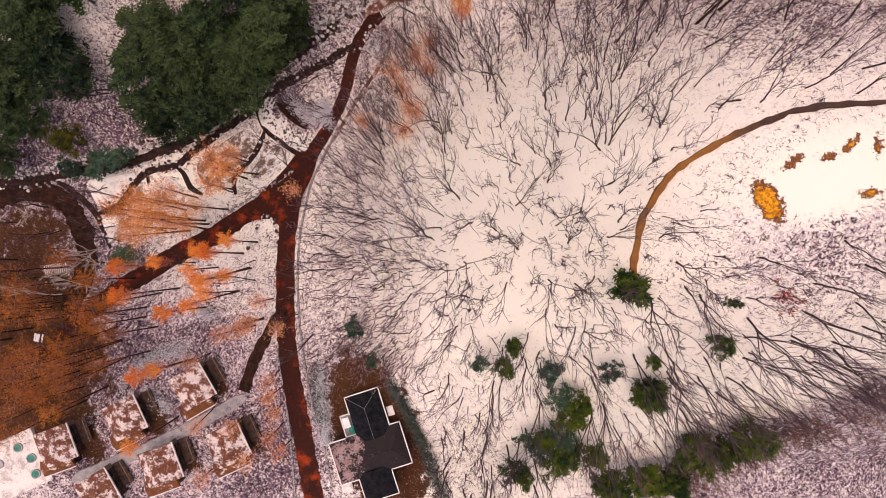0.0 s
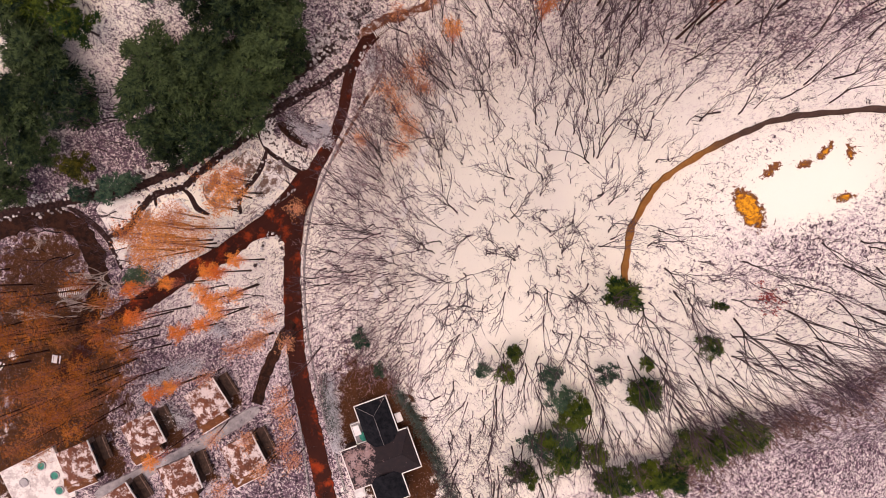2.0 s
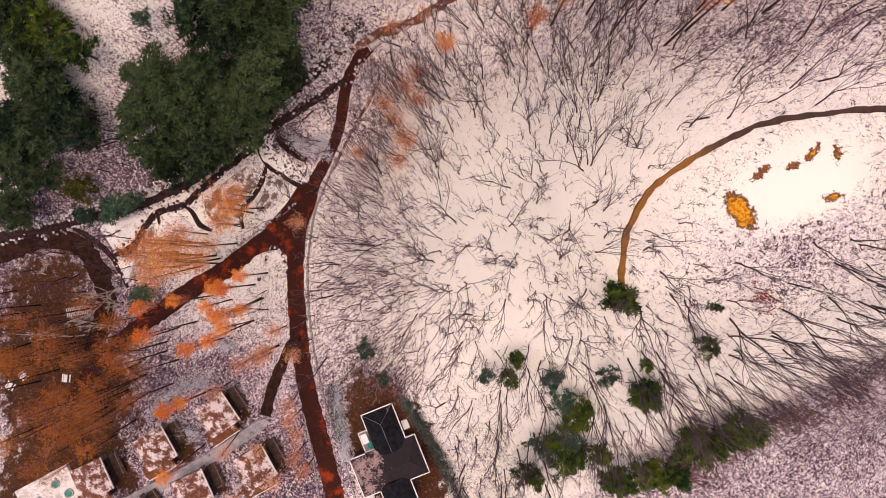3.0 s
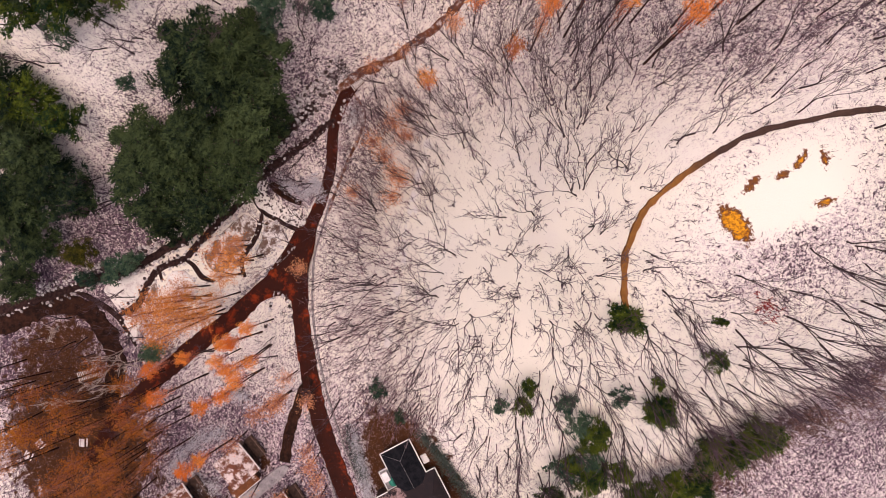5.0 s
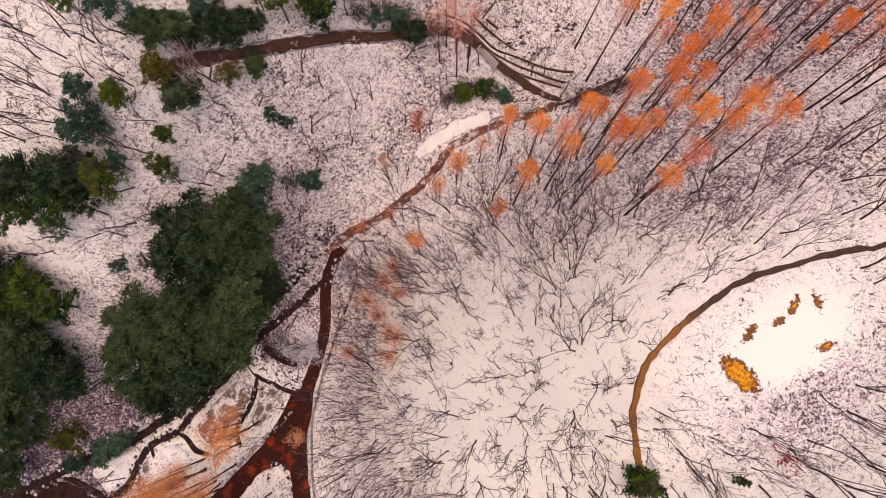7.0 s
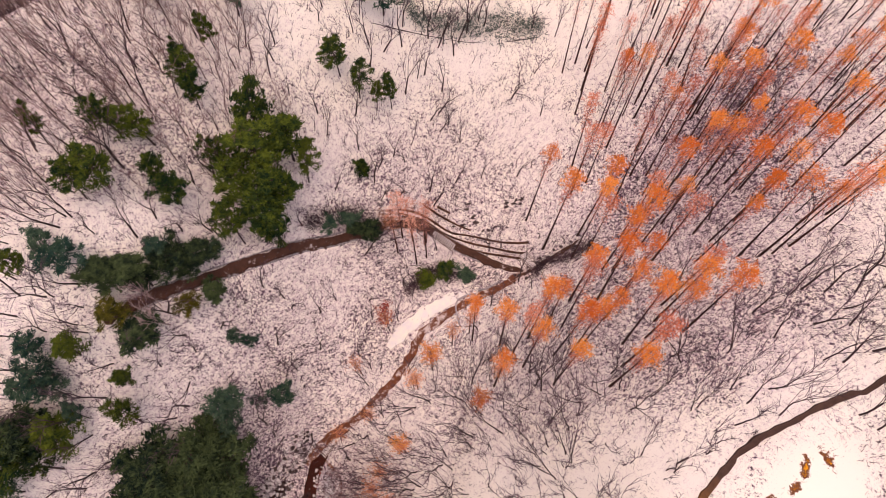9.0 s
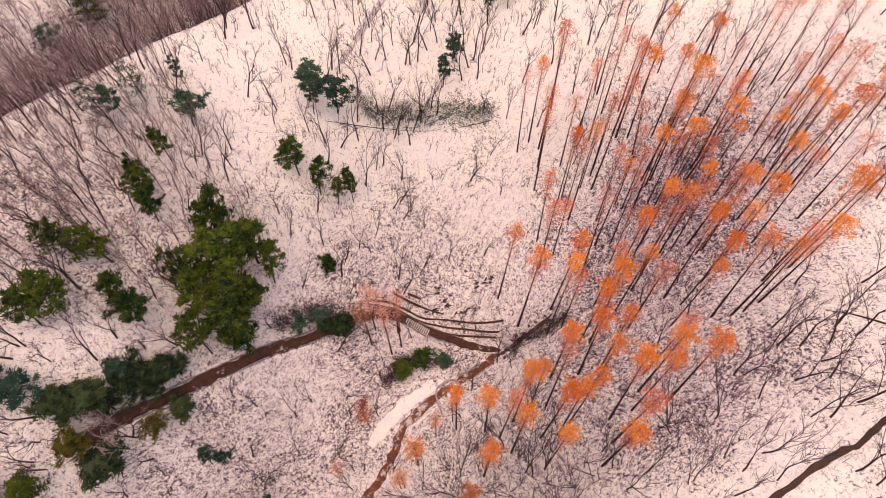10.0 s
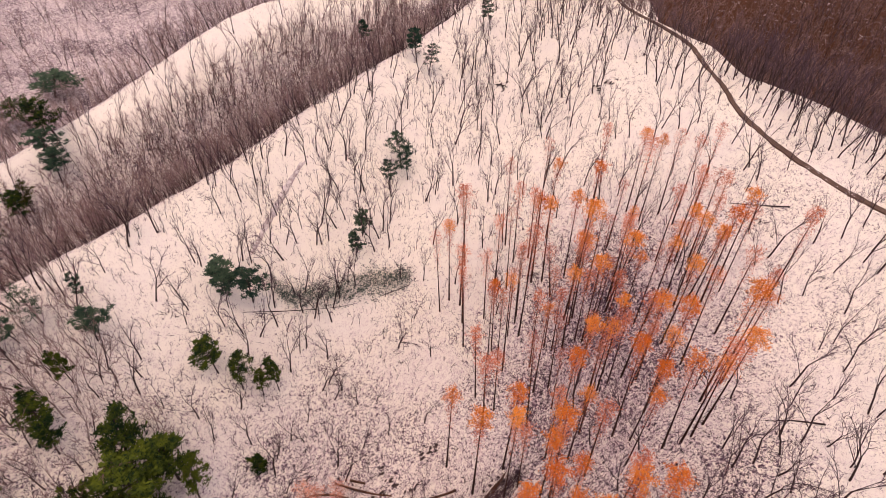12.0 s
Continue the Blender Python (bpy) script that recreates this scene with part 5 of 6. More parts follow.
    for _ in range(330):
        x, y = rng.uniform(-45, 8), rng.uniform(96, 138)
        s = rng.uniform(0.6, 1.3)
        rest.append((rng.choice(brushwood), downhill_pose(rng, x, y) @ Matrix.Diagonal((s, s, s, 1))))
    for _ in range(2500):
        x, y = rng.uniform(-60, 130), rng.uniform(52, 150)
        if clear_of_ways(x, y) and y < ridge_1(x) - 2 and not (x > 55 and y < 75):
            s = rng.uniform(0.45, 1.0)
            rest.append((rng.choice(saplings[:3]), downhill_pose(rng, x, y) @ Matrix.Diagonal((s, s, s, 1))))
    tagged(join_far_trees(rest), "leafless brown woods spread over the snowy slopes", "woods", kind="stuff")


scatter_trees()
for proto in peachy + spreading + hazy_small + olive_pines + brushwood + teal_pines + dark_pines + tall + faded + rusty + silver_trees + thicket + small + pines + shrubs + plain_trees + slim_trees + hazy_trees + saplings:
    park(proto)


# ---- undergrowth ----
def undergrowth():
    rng = random.Random(31)
    b = Build()
    n = 0
    while n < 40000:
        x, y = rng.uniform(-110, 190), rng.uniform(-65, 180)
        if rng.random() > float(litter_and_shade(np.float64(x), np.float64(y))) ** 1.5 * 1.6 + 0.08:
            continue
        n += 1
        if HOUSE_ZONE[0] < x < HOUSE_ZONE[2] and HOUSE_ZONE[1] < y < HOUSE_ZONE[3]:
            continue
        if ((x - 53) / 8) ** 2 + ((y - 10) / 5) ** 2 < 1:
            continue
        p = Vector((x, y, gz(x, y) - 0.1))
        size = rng.uniform(0.4, 1.3)
        for _ in range(rng.randint(1, 4)):
            q = p + Vector((rng.gauss(0, 0.5), rng.gauss(0, 0.5), rng.uniform(0.3, 1.3))) * size
            b.spike(p + Vector((rng.gauss(0, 0.25), rng.gauss(0, 0.25), 0)), q, 0.05 * size, 2)
    ob = b.out("undergrowth", M_SHRUB)
    tagged(ob, "leafless purple-brown brush poking through the snow", "undergrowth", kind="stuff")


undergrowth()


# ---- the house ----
def roof_block(parent, u0, u1, s0, s1, z, rise, along_u, hips=(0, 0), over=0.35, mat=None, label=""):
    """A pitched roof over a rectangle, with thickness; hips: how far the ridge stops short at either end."""
    u0, u1, s0, s1 = u0 - over, u1 + over, s0 - over, s1 + over
    if along_u:
        m = (s0 + s1) / 2
        ridge = [(u0 + hips[0], m), (u1 - hips[1], m)]
    else:
        m = (u0 + u1) / 2
        ridge = [(m, s0 + hips[0]), (m, s1 - hips[1])]
    low = [(u0, s0), (u1, s0), (u1, s1), (u0, s1)]
    v = [(u, -s, z) for u, s in low] + [(u, -s, z + 0.16) for u, s in low] + [(u, -s, z + 0.16 + rise) for u, s in ridge]
    if along_u:
        f = [(4, 5, 9, 8), (6, 7, 8, 9), (5, 6, 9), (7, 4, 8)]
    else:
        f = [(4, 5, 8), (5, 6, 9, 8), (6, 7, 9), (7, 4, 8, 9)]
    f += [(0, 1, 5, 4), (1, 2, 6, 5), (2, 3, 7, 6), (3, 0, 4, 7), (3, 2, 1, 0)]
    return mesh_object("roof", v, f, mat or M_SLATE, parent, label)


def roof_lines(u0, u1, s0, s1, z, rise, along_u, hips, over=0.35):
    """The ridge and, where an end is hipped, its two hips."""
    u0, u1, s0, s1 = u0 - over, u1 + over, s0 - over, s1 + over
    m = (s0 + s1) / 2 if along_u else (u0 + u1) / 2
    ends = [(u0 + hips[0], m), (u1 - hips[1], m)] if along_u else [(m, s0 + hips[0]), (m, s1 - hips[1])]
    lift = lambda p, h: Vector((p[0], -p[1], z + 0.18 + h))
    lines = [(lift(ends[0], rise), lift(ends[1], rise))]
    for k, hip in enumerate(hips):
        if hip:
            far = ((u0, u1)[k], (s0, s1)[k])
            for c in (((far[0], s0), (far[0], s1)) if along_u else ((u0, far[1]), (u1, far[1]))):
                lines.append((lift(c, 0.0), lift(ends[k], rise)))
    return lines


def wall_block(parent, u0, u1, s0, s1, z0, z1, mat):
    b = Build()
    b.box(((u0 + u1) / 2, -(s0 + s1) / 2, (z0 + z1) / 2), (u1 - u0, s1 - s0, z1 - z0))
    return b.out("wall", mat, parent)


def edge_trim(parent, pts, z, w=0.2):
    """Snow-white eaves board along a side of a roof."""
    (a, b), (c, d) = pts
    n = math.hypot(c - a, d - b)
    bb = Build()
    bb.box(((a + c) / 2, -(b + d) / 2, z), (n + w, w, 0.3), math.atan2(-(d - b), c - a))
    return bb.out("eaves_board", M_WHITE, parent, "white snow-capped eaves board")


def build_house():
    (hx, hy), = [(-16.2, -27.1)]
    base = gz(hx + 2, hy - 10) - 0.3
    root = new("house")
    root.matrix_basis = pose(hx, hy, base, 0, 0, 17.7)
    tagged(root, "dark slate-roofed house with white snow-edged eaves", "house")
    H = 4.6
    blocks = [(-3, 3, 1.2, 9.5, False, (2.8, 0), M_SLATE, 1.5), (-8.6, 5, 8.8, 16.4, True, (1.5, 2.5), M_HALF, 1.9), (-5, 0.8, 16.0, 21.2, False, (0, 1.8), M_SLATE, 1.3)]
    for u0, u1, s0, s1, au, hips, mat, rise in blocks:
        wall_block(root, u0, u1, s0, s1, -2, H, M_WALL)
        roof_block(root, u0, u1, s0, s1, H, rise, au, hips, mat=mat)
        for a, b in roof_lines(u0, u1, s0, s1, H, rise, au, hips):
            bb = Build()
            bb.tube([a, b], [0.022, 0.022], 5)
            bb.out("ridge_cap", M_CONC if u0 == -3 else M_SLATE, root, "thin ridge cap")
    for pts in (((-3.4, 0.8), (3.4, 0.8)), ((3.4, 0.8), (3.4, 8.4)), ((-3.4, 0.8), (-3.4, 4.2)), ((3.5, 8.4), (5.4, 8.4)), ((5.4, 8.4), (5.4, 16.8)), ((5.4, 16.8), (1.2, 16.8)),
                ((-9, 8.4), (-9, 16.8)), ((-9, 8.4), (-5.6, 8.4)), ((-5.4, 16.8), (-9, 16.8)), ((1.2, 16.8), (1.2, 21.6)), ((1.2, 21.6), (-5.4, 21.6)), ((-5.4, 21.6), (-5.4, 16.8))):
        edge_trim(root, pts, H + 0.12)
    # balcony with a white box and a green cover
    b = Build()
    b.box((-4.3, -6.3, 3.2), (2.4, 4.2, 0.3))
    b.out("balcony", M_CONC, root, "concrete balcony floor")
    for pts in (((-5.5, 4.2), (-5.5, 8.4)), ((-5.5, 4.2), (-3.2, 4.2)), ((-5.5, 8.4), (-3.2, 8.4))):
        edge_trim(root, pts, 3.9, 0.2)
    b = Build()
    b.box((-4.5, -5.6, 4.0), (1.3, 2.0, 1.3))
    b.out("storage_box", M_WHITE, root, "white box on the balcony")
    b = Build()
    for k in range(10):
        a0, a1 = 6.283 * k / 10, 6.283 * (k + 1) / 10
        n = len(b.v)
        b.v += [Vector((-3.8, -7.3, 4.5)), Vector((-3.8 + 0.8 * math.cos(a0), -7.3 + 1.0 * math.sin(a0), 4.0)), Vector((-3.8 + 0.8 * math.cos(a1), -7.3 + 1.0 * math.sin(a1), 4.0))]
        b.f.append((n, n + 1, n + 2))
        b.v += [Vector((-3.8 + 0.8 * math.cos(a0), -7.3 + 1.0 * math.sin(a0), 3.35)), Vector((-3.8 + 0.8 * math.cos(a1), -7.3 + 1.0 * math.sin(a1), 3.35))]
        b.f.append((n + 1, n + 3, n + 4, n + 2))
    b.out("parasol", M_TEAL, root, "green folded parasol cover")
    b = Build()
    b.box((4.2, -6.2, 1.4), (1.3, 1.9, 4.4))
    b.out("annex", M_WHITE, root, "small white flat-roofed annex")
    # windows on the walls that can be looked at from the road
    for u, s, w, dpt in ((-3.02, 2.2, 0.08, 1.4), (-3.02, 3.6, 0.08, 1.0), (3.02, 2.5, 0.08, 1.4), (5.02, 12.5, 0.08, 2.0), (-8.62, 12.5, 0.08, 2.0)):
        b = Build()
        b.box((u, -s, 2.6), (w, dpt, 1.3))
        b.out("window", M_GLASS, root, "dark window pane")
    hut = new("shed")
    x, y = hx - 9.0 * math.cos(radians(17.7)) + 18.5 * math.sin(radians(17.7)), hy - 9.0 * math.sin(radians(17.7)) - 18.5 * math.cos(radians(17.7))
    hut.matrix_basis = pose(x, y, gz(x, y), 0, 0, 12)
    tagged(hut, "tiny white-roofed shed beside the road", "shed")
    wall_block(hut, -0.9, 0.9, -0.9, 0.9, -0.5, 2.1, M_WALL)
    roof_block(hut, -0.9, 0.9, -0.9, 0.9, 2.1, 0.4, True, (0.5, 0.5), 0.2, M_WHITE)


def half_snowy_slate():
    """Dark slates; thin snow has stayed on the western half."""
    k = Mat("slate_roof_with_thin_snow", 0.8, spec=0.2)
    sep = k.t.nodes.new("ShaderNodeSeparateXYZ")
    k.link(k.co, sep.inputs[0])
    base = k.mix(k.noise(0.9, 4), (0.012, 0.012, 0.016), (0.035, 0.022, 0.022))
    west = k.math("SUBTRACT", 1.0, k.step(sep.outputs[0], -17.0, -12.5))
    f = k.math("ADD", k.math("MULTIPLY", k.noise(0.5, 3), 0.5), k.math("MULTIPLY", k.noise(2.4, 5, 0.7), 0.5))
    f = k.step(k.math("ADD", f, k.math("MULTIPLY_ADD", west, 0.16, -0.13)), 0.47, 0.58)
    k.color(k.mix(f, base, k.mix(k.noise(0.7, 3), (0.20, 0.09, 0.07), (0.50, 0.38, 0.38))))
    k.bump(k.noise(3.0, 3), 0.04, 0.4)
    return k.m


M_HALF = half_snowy_slate()
M_PORCH = patchy_roof("leaf_covered_porch_roof", (0.03, 0.013, 0.010), (0.30, 0.10, 0.03), (0.62, 0.54, 0.52), 0.55, 0.62)
M_CABIN = patchy_roof("leaf_strewn_roof_with_snow", (0.03, 0.014, 0.012), (0.28, 0.09, 0.045), (0.70, 0.60, 0.57), 0.47, 0.57)
k_glass = Mat("dark_window_glass", 0.08, spec=0.5)
k_glass.color((0.02, 0.025, 0.03))
M_GLASS = k_glass.m
build_house()


# ---- the cabins ----
def build_cabin(x, y, rz, seed):
    rng = random.Random(seed)
    root = new("cabin")
    root.matrix_basis = pose(x, y, gz(x, y) + 1.2, 0, 0, rz) @ Matrix.Scale(1.18, 4)
    tagged(root, "small timber cabin, its roof patched with snow and leaves", "cabin", "holiday cabins")
    wall_block(root, -2.6, 2.6, -2.2, 3.0, -2.8, 2.6, M_WALL)
    wall_block(root, -3.4, 1.4, 2.6, 4.6, -2.8, 2.2, M_WALL)
    roof_block(root, -2.6, 2.6, -2.2, 3.0, 2.6, 1.1, False, (0, 0), 0.5, M_CABIN)
    roof_block(root, -3.4, 1.4, 2.6, 4.6, 2.2, 0.6, True, (0, 0), 0.4, M_PORCH)
    edge_trim(root, ((3.1, -2.7), (3.1, 3.4)), 2.72, 0.16)
    edge_trim(root, ((-3.8, 5.0), (1.8, 5.0)), 2.3, 0.14)
    b = Build()
    b.box((3.9, 0.2, 0.2), (1.9, 4.4, 0.2))
    b.out("deck", M_WALL, root, "dark timber deck")
    for k in range(4):
        b = Build()
        b.box((4.8, 2.2 - 1.35 * k, 0.6), (0.1, 0.1, 1.0))
        b.out("post", M_WOOD, root)
    b = Build()
    b.box((4.8, 0.2, 1.1), (0.1, 4.3, 0.08))
    b.out("rail", M_WOOD, root)
    for k in range(2):
        b = Build()
        b.box((2.62, 1.2 - 2.0 * k, 1.5), (0.06, 1.1, 1.1))
        b.out("window", M_GLASS, root, "dark window pane")
    b = Build()
    b.box((2.62, 2.4, 1.0), (0.07, 0.85, 2.0))
    b.out("door", M_WOOD, root)


for i, (x, y) in enumerate([(-79.8, -40.0), (-65.5, -34.3), (-51.4, -27.8), (-56.8, -43.0), (-43.1, -38.6), (-70.4, -49.0)]):
    build_cabin(x, y, 20 + 5 * (i % 3), 400 + i)
ribbon("lane", LANE, 2.4, M_CONC, 0.3, "grey snow-dusted lane between the cabins", "lane", 0.05, 3, 41)


def build_deck():
    (x, y), = [(-89.2, -45.2)]
    root = new("tank_platform")
    z = gz(x, y)
    root.matrix_basis = pose(x, y, z, 0, 0, 24)
    tagged(root, "snow-covered concrete platform with round teal hatches", "platform")
    b = Build()
    b.box((-2, 0, -0.6), (13, 12, 2.4))
    b.out("slab", M_OLDSNOW, root)
    for u, v in ((0.6, 3.2), (2.3, 0.0), (-4.5, 1.6), (1.8, -3.4)):
        ring, lid = Build(), Build()
        turn = [(math.cos(6.283 * k / 16), math.sin(6.283 * k / 16)) for k in range(16)]
        for r, zz in ((1.0, 0.6), (1.0, 0.95), (0.8, 0.95)):
            ring.v += [Vector((u + r * c, v + r * d, zz)) for c, d in turn]
        for k in range(16):
            n = (k + 1) % 16
            ring.f += [(k, n, 16 + n, 16 + k), (16 + k, 16 + n, 32 + n, 32 + k)]
        lid.v += [Vector((u + 0.8 * c, v + 0.8 * d, 0.86)) for c, d in turn] + [Vector((u, v, 0.92))]
        lid.f += [(k, (k + 1) % 16, 16) for k in range(16)]
        hatch = ring.out("hatch", M_CONC, root, "round concrete collar")
        lid.out("lid", M_TEAL if u > 0 else M_CONC, hatch, "round teal lid")


build_deck()


# ---- walls, kerbs, terraces, boardwalks ----
def low_wall(name, line, width, height, mat, label, category, seed=1):
    pts = resample(line, 1.0)
    rng = random.Random(seed)
    v, f = [], []
    for i, p in enumerate(pts):
        d = (pts[min(i + 1, len(pts) - 1)] - pts[max(i - 1, 0)]).normalized()
        nrm = Vector((-d.y, d.x, 0)) * width / 2
        z = gz(p.x, p.y)
        h = height * rng.uniform(0.9, 1.1)
        for q, zz in ((p - nrm, z - 0.6), (p - nrm * 0.92, z + h), (p + nrm * 0.92, z + h), (p + nrm, z - 0.6)):
            v.append((q.x, q.y, zz))
    for i in range(len(pts) - 1):
        for k in range(3):
            f.append((i * 4 + k, i * 4 + k + 1, i * 4 + k + 5, i * 4 + k + 4))
    f += [(3, 2, 1, 0), tuple(len(v) - 4 + k for k in range(4))]
    return tagged(mesh_object(name, v, f, mat), label, category, kind="structure")


low_wall("kerb", KERB_EAST, 0.45, 0.45, M_STONE, "pale stone kerb wall along the road", "kerb")
low_wall("kerb", KERB_WEST, 0.4, 0.4, M_STONE, "snow-capped roadside kerb", "kerb", 2)
for i, line in enumerate(TERRACES):
    low_wall("terrace", line, 0.26, 0.5, M_LOG, "low log terrace above the trail", "retaining wall", 3 + i)
low_wall("terrace", [(29.4, 120.1), (38.5, 116.5), (47.3, 113.1), (54.7, 110.9), (63.7, 108.9)], 0.1, 0.15, M_BARK, "thin dark bank edge below the bushes", "retaining wall", 9)
low_wall("retaining_wall", [(24.2, 62.0), (25.4, 67.0), (27.4, 68.0), (30.3, 67.6), (30.6, 64.5)], 0.35, 0.7, M_CONC, "low grey wall round a pad beside the trail", "wall", 10)
low_wall("retaining_wall", [(31.5, 68.2), (34.2, 67.9), (37.0, 68.6)], 0.35, 0.6, M_CONC, "low grey wall beside the trail", "wall", 11)
ribbon("ditch", DITCH, 1.0, M_TRACK, 0.2, "pale snow-dusted drainage gully down the slope", "gully", 0.15, 2, 42)


def offset_line(line, dist):
    pts = resample(line, 1.0)
    o = []
    for i, p in enumerate(pts):
        d = (pts[min(i + 1, len(pts) - 1)] - pts[max(i - 1, 0)]).normalized()
        o.append((p.x - d.y * dist, p.y + d.x * dist))
    return o


for side in (-0.95, 0.95):
    low_wall("trail_edge", offset_line(UPPER_TRAIL[2:], side), 0.18, 0.35, M_STONE, "snow-topped timber edge of the trail", "edging", 12)


def boardwalk(x0, y0, x1, y1, width, label):
    """A short slatted footbridge with handrails."""
    n = max(5, int(math.hypot(x1 - x0, y1 - y0) / 0.42))
    root = new("boardwalk")
    z0, z1 = gz(x0, y0) + 0.5, gz(x1, y1) + 0.5
    root.matrix_basis = pose(x0, y0, z0, 0, 0, math.degrees(math.atan2(y1 - y0, x1 - x0)))
    tagged(root, label, "boardwalk")
    length = math.hypot(x1 - x0, y1 - y0)
    plank = None
    for i in range(n):
        if plank is None:
            b = Build()
            b.box((0, 0, 0), (0.2, width, 0.08))
            plank = b.out("plank", M_WHITE, root)
            o = plank
        else:
            o = new("plank", plank.data)
            o.parent = root
        o.location = (length * (i + 0.5) / n, 0, (z1 - z0) * (i + 0.5) / n)
    for side in (-1, 1):
        b = Build()
        b.tube([(0, side * width / 2, -0.12), (length, side * width / 2, z1 - z0 - 0.12)], [0.1, 0.1], 5)
        b.out("beam", M_WOOD, root)
        b = Build()
        b.tube([(0, side * width / 2, 1.0), (length, side * width / 2, z1 - z0 + 1.0)], [0.05, 0.05], 5)
        b.out("handrail", M_WOOD, root)
        for k in range(4):
            b = Build()
            u = length * (k + 0.2) / 3.5
            zz = (z1 - z0) * u / length
            b.tube([(u, side * width / 2, zz - 0.9), (u, side * width / 2, zz + 1.0)], [0.05, 0.05], 5)
            b.out("post", M_WOOD, root)


WALKS = [(-9.7, 52.4), (-13.5, 50.5), (27.1, 83.4), (30.3, 79.0), (44.2, 72.1), (44.9, 67.3), (46.1, 64.9), (44.1, 59.4), (-92.1, -4.9), (-86.9, -4.2)]
for (a, b), w in zip(zip(WALKS[::2], WALKS[1::2]), (1.9, 1.7, 1.8, 1.6, 2.2)):
    boardwalk(*a, *b, w, "slatted wooden walkway with snow on its boards")


def picnic_table(x, y, turn):
    """A timber table with two benches, all under a cushion of snow."""
    root = new("picnic_table")
    root.matrix_basis = pose(x, y, gz(x, y), 0, 0, turn)
    tagged(root, "snow-topped wooden picnic table under the redwoods", "table", "picnic tables")
    for name, off_y, w, h in (("tabletop", 0.0, 0.9, 0.75), ("bench", -0.85, 0.35, 0.45), ("bench", 0.85, 0.35, 0.45)):
        b = Build()
        b.box((0, off_y, h), (1.9, w, 0.06))
        o = b.out(name, M_WOOD, root)
        b = Build()
        b.box((0, off_y, h + 0.07), (1.8, w * 0.9, 0.09))
        b.out("snow", M_WHITE, o, "cushion of snow")
    for u in (-0.7, 0.7):
        for off_y in (-0.85, -0.25, 0.25, 0.85):
            b = Build()
            b.box((u, off_y, 0.2), (0.09, 0.09, 0.5 if abs(off_y) > 0.5 else 1.0))
            b.out("leg", M_WOOD, root)


for i, (x, y) in enumerate([(-101.0, -18.6), (-103.8, -20.7), (-90.7, -19.9)]):
    picnic_table(x, y, 30 + 25 * i)


# ---- stones, logs, shrubs ----
def stone_mesh(seed):
    rng = random.Random(seed)
    bm = bmesh.new()
    bmesh.ops.create_icosphere(bm, subdivisions=1, radius=0.5)
    for v in bm.verts:
        v.co *= rng.uniform(0.75, 1.15)
        v.co.z *= 0.7
    me = bpy.data.meshes.new("stone")
    bm.to_mesh(me)
    bm.free()
    me.materials.append(M_STONE)
    return me


STONES = [stone_mesh(500 + i) for i in range(5)]
ROCKS = []
for i in range(3):
    ROCKS.append(stone_mesh(520 + i))
    ROCKS[-1].materials[0] = M_ROCK


def stone_row(line, dist, count, label, meshes=None, big=1.0):
    rng = random.Random(int(dist * 10) + 77)
    pts = resample(offset_line(line, dist), 0.5)
    root = new("stone_bank")
    tagged(root, label, "stone bank", kind="structure")
    for i in range(count):
        p = pts[int((i + rng.random()) * (len(pts) - 1) / count)]
        x, y = p.x + rng.gauss(0, 0.35), p.y + rng.gauss(0, 0.35)
        o = new("stone", rng.choice(meshes or STONES))
        o.parent = root
        s = rng.uniform(0.35, 0.85) * big
        o.matrix_basis = pose(x, y, gz(x, y) + 0.3, 0, 0, rng.uniform(0, 360)) @ Matrix.Diagonal((s * 1.2, s, s, 1))


SNOWY = []
for i in range(4):
    SNOWY.append(stone_mesh(540 + i))
    SNOWY[-1].materials[0] = M_CAPPED
BANK = STONES + SNOWY + SNOWY + SNOWY + ROCKS + ROCKS
for d, n in ((-1.3, 190), (-2.1, 190), (-2.9, 150), (1.3, 200)):
    stone_row(STREAM, d, n, "black and snow-capped fieldstones lining the stream bank", BANK, 1.15)
SCREE = [(-13.9, 54.7), (-16.7, 53.2), (-19.9, 51.2), (-23.1, 49.1), (-26.4, 46.6), (-29.0, 44.8)]
for d in (-1.6, -0.8, 0.0, 0.8, 1.6):
    stone_row(SCREE, d, 42, "black and snow-capped boulders beside the stream", BANK, 1.25)
stone_row(WEST_ROAD[:4], -2.6, 60, "pale edging stones beside the side road")
stone_row([(-15.8, 47.8), (-13.8, 47.8), (-12.5, 45.9), (-12.4, 43.8), (-13.4, 42.2), (-15.5, 42.5), (-16.6, 44.3), (-16.7, 46.2), (-15.8, 47.8)], 0.0, 60, "ring of snow-capped stones round an oval bed", SNOWY)
for line, d in ((BED_PATHS[0], 0.95), (BED_PATHS[0], -0.95)):
    stone_row(line, d, 90, "small snow-capped edging stones round a garden bed", SNOWY + ROCKS)


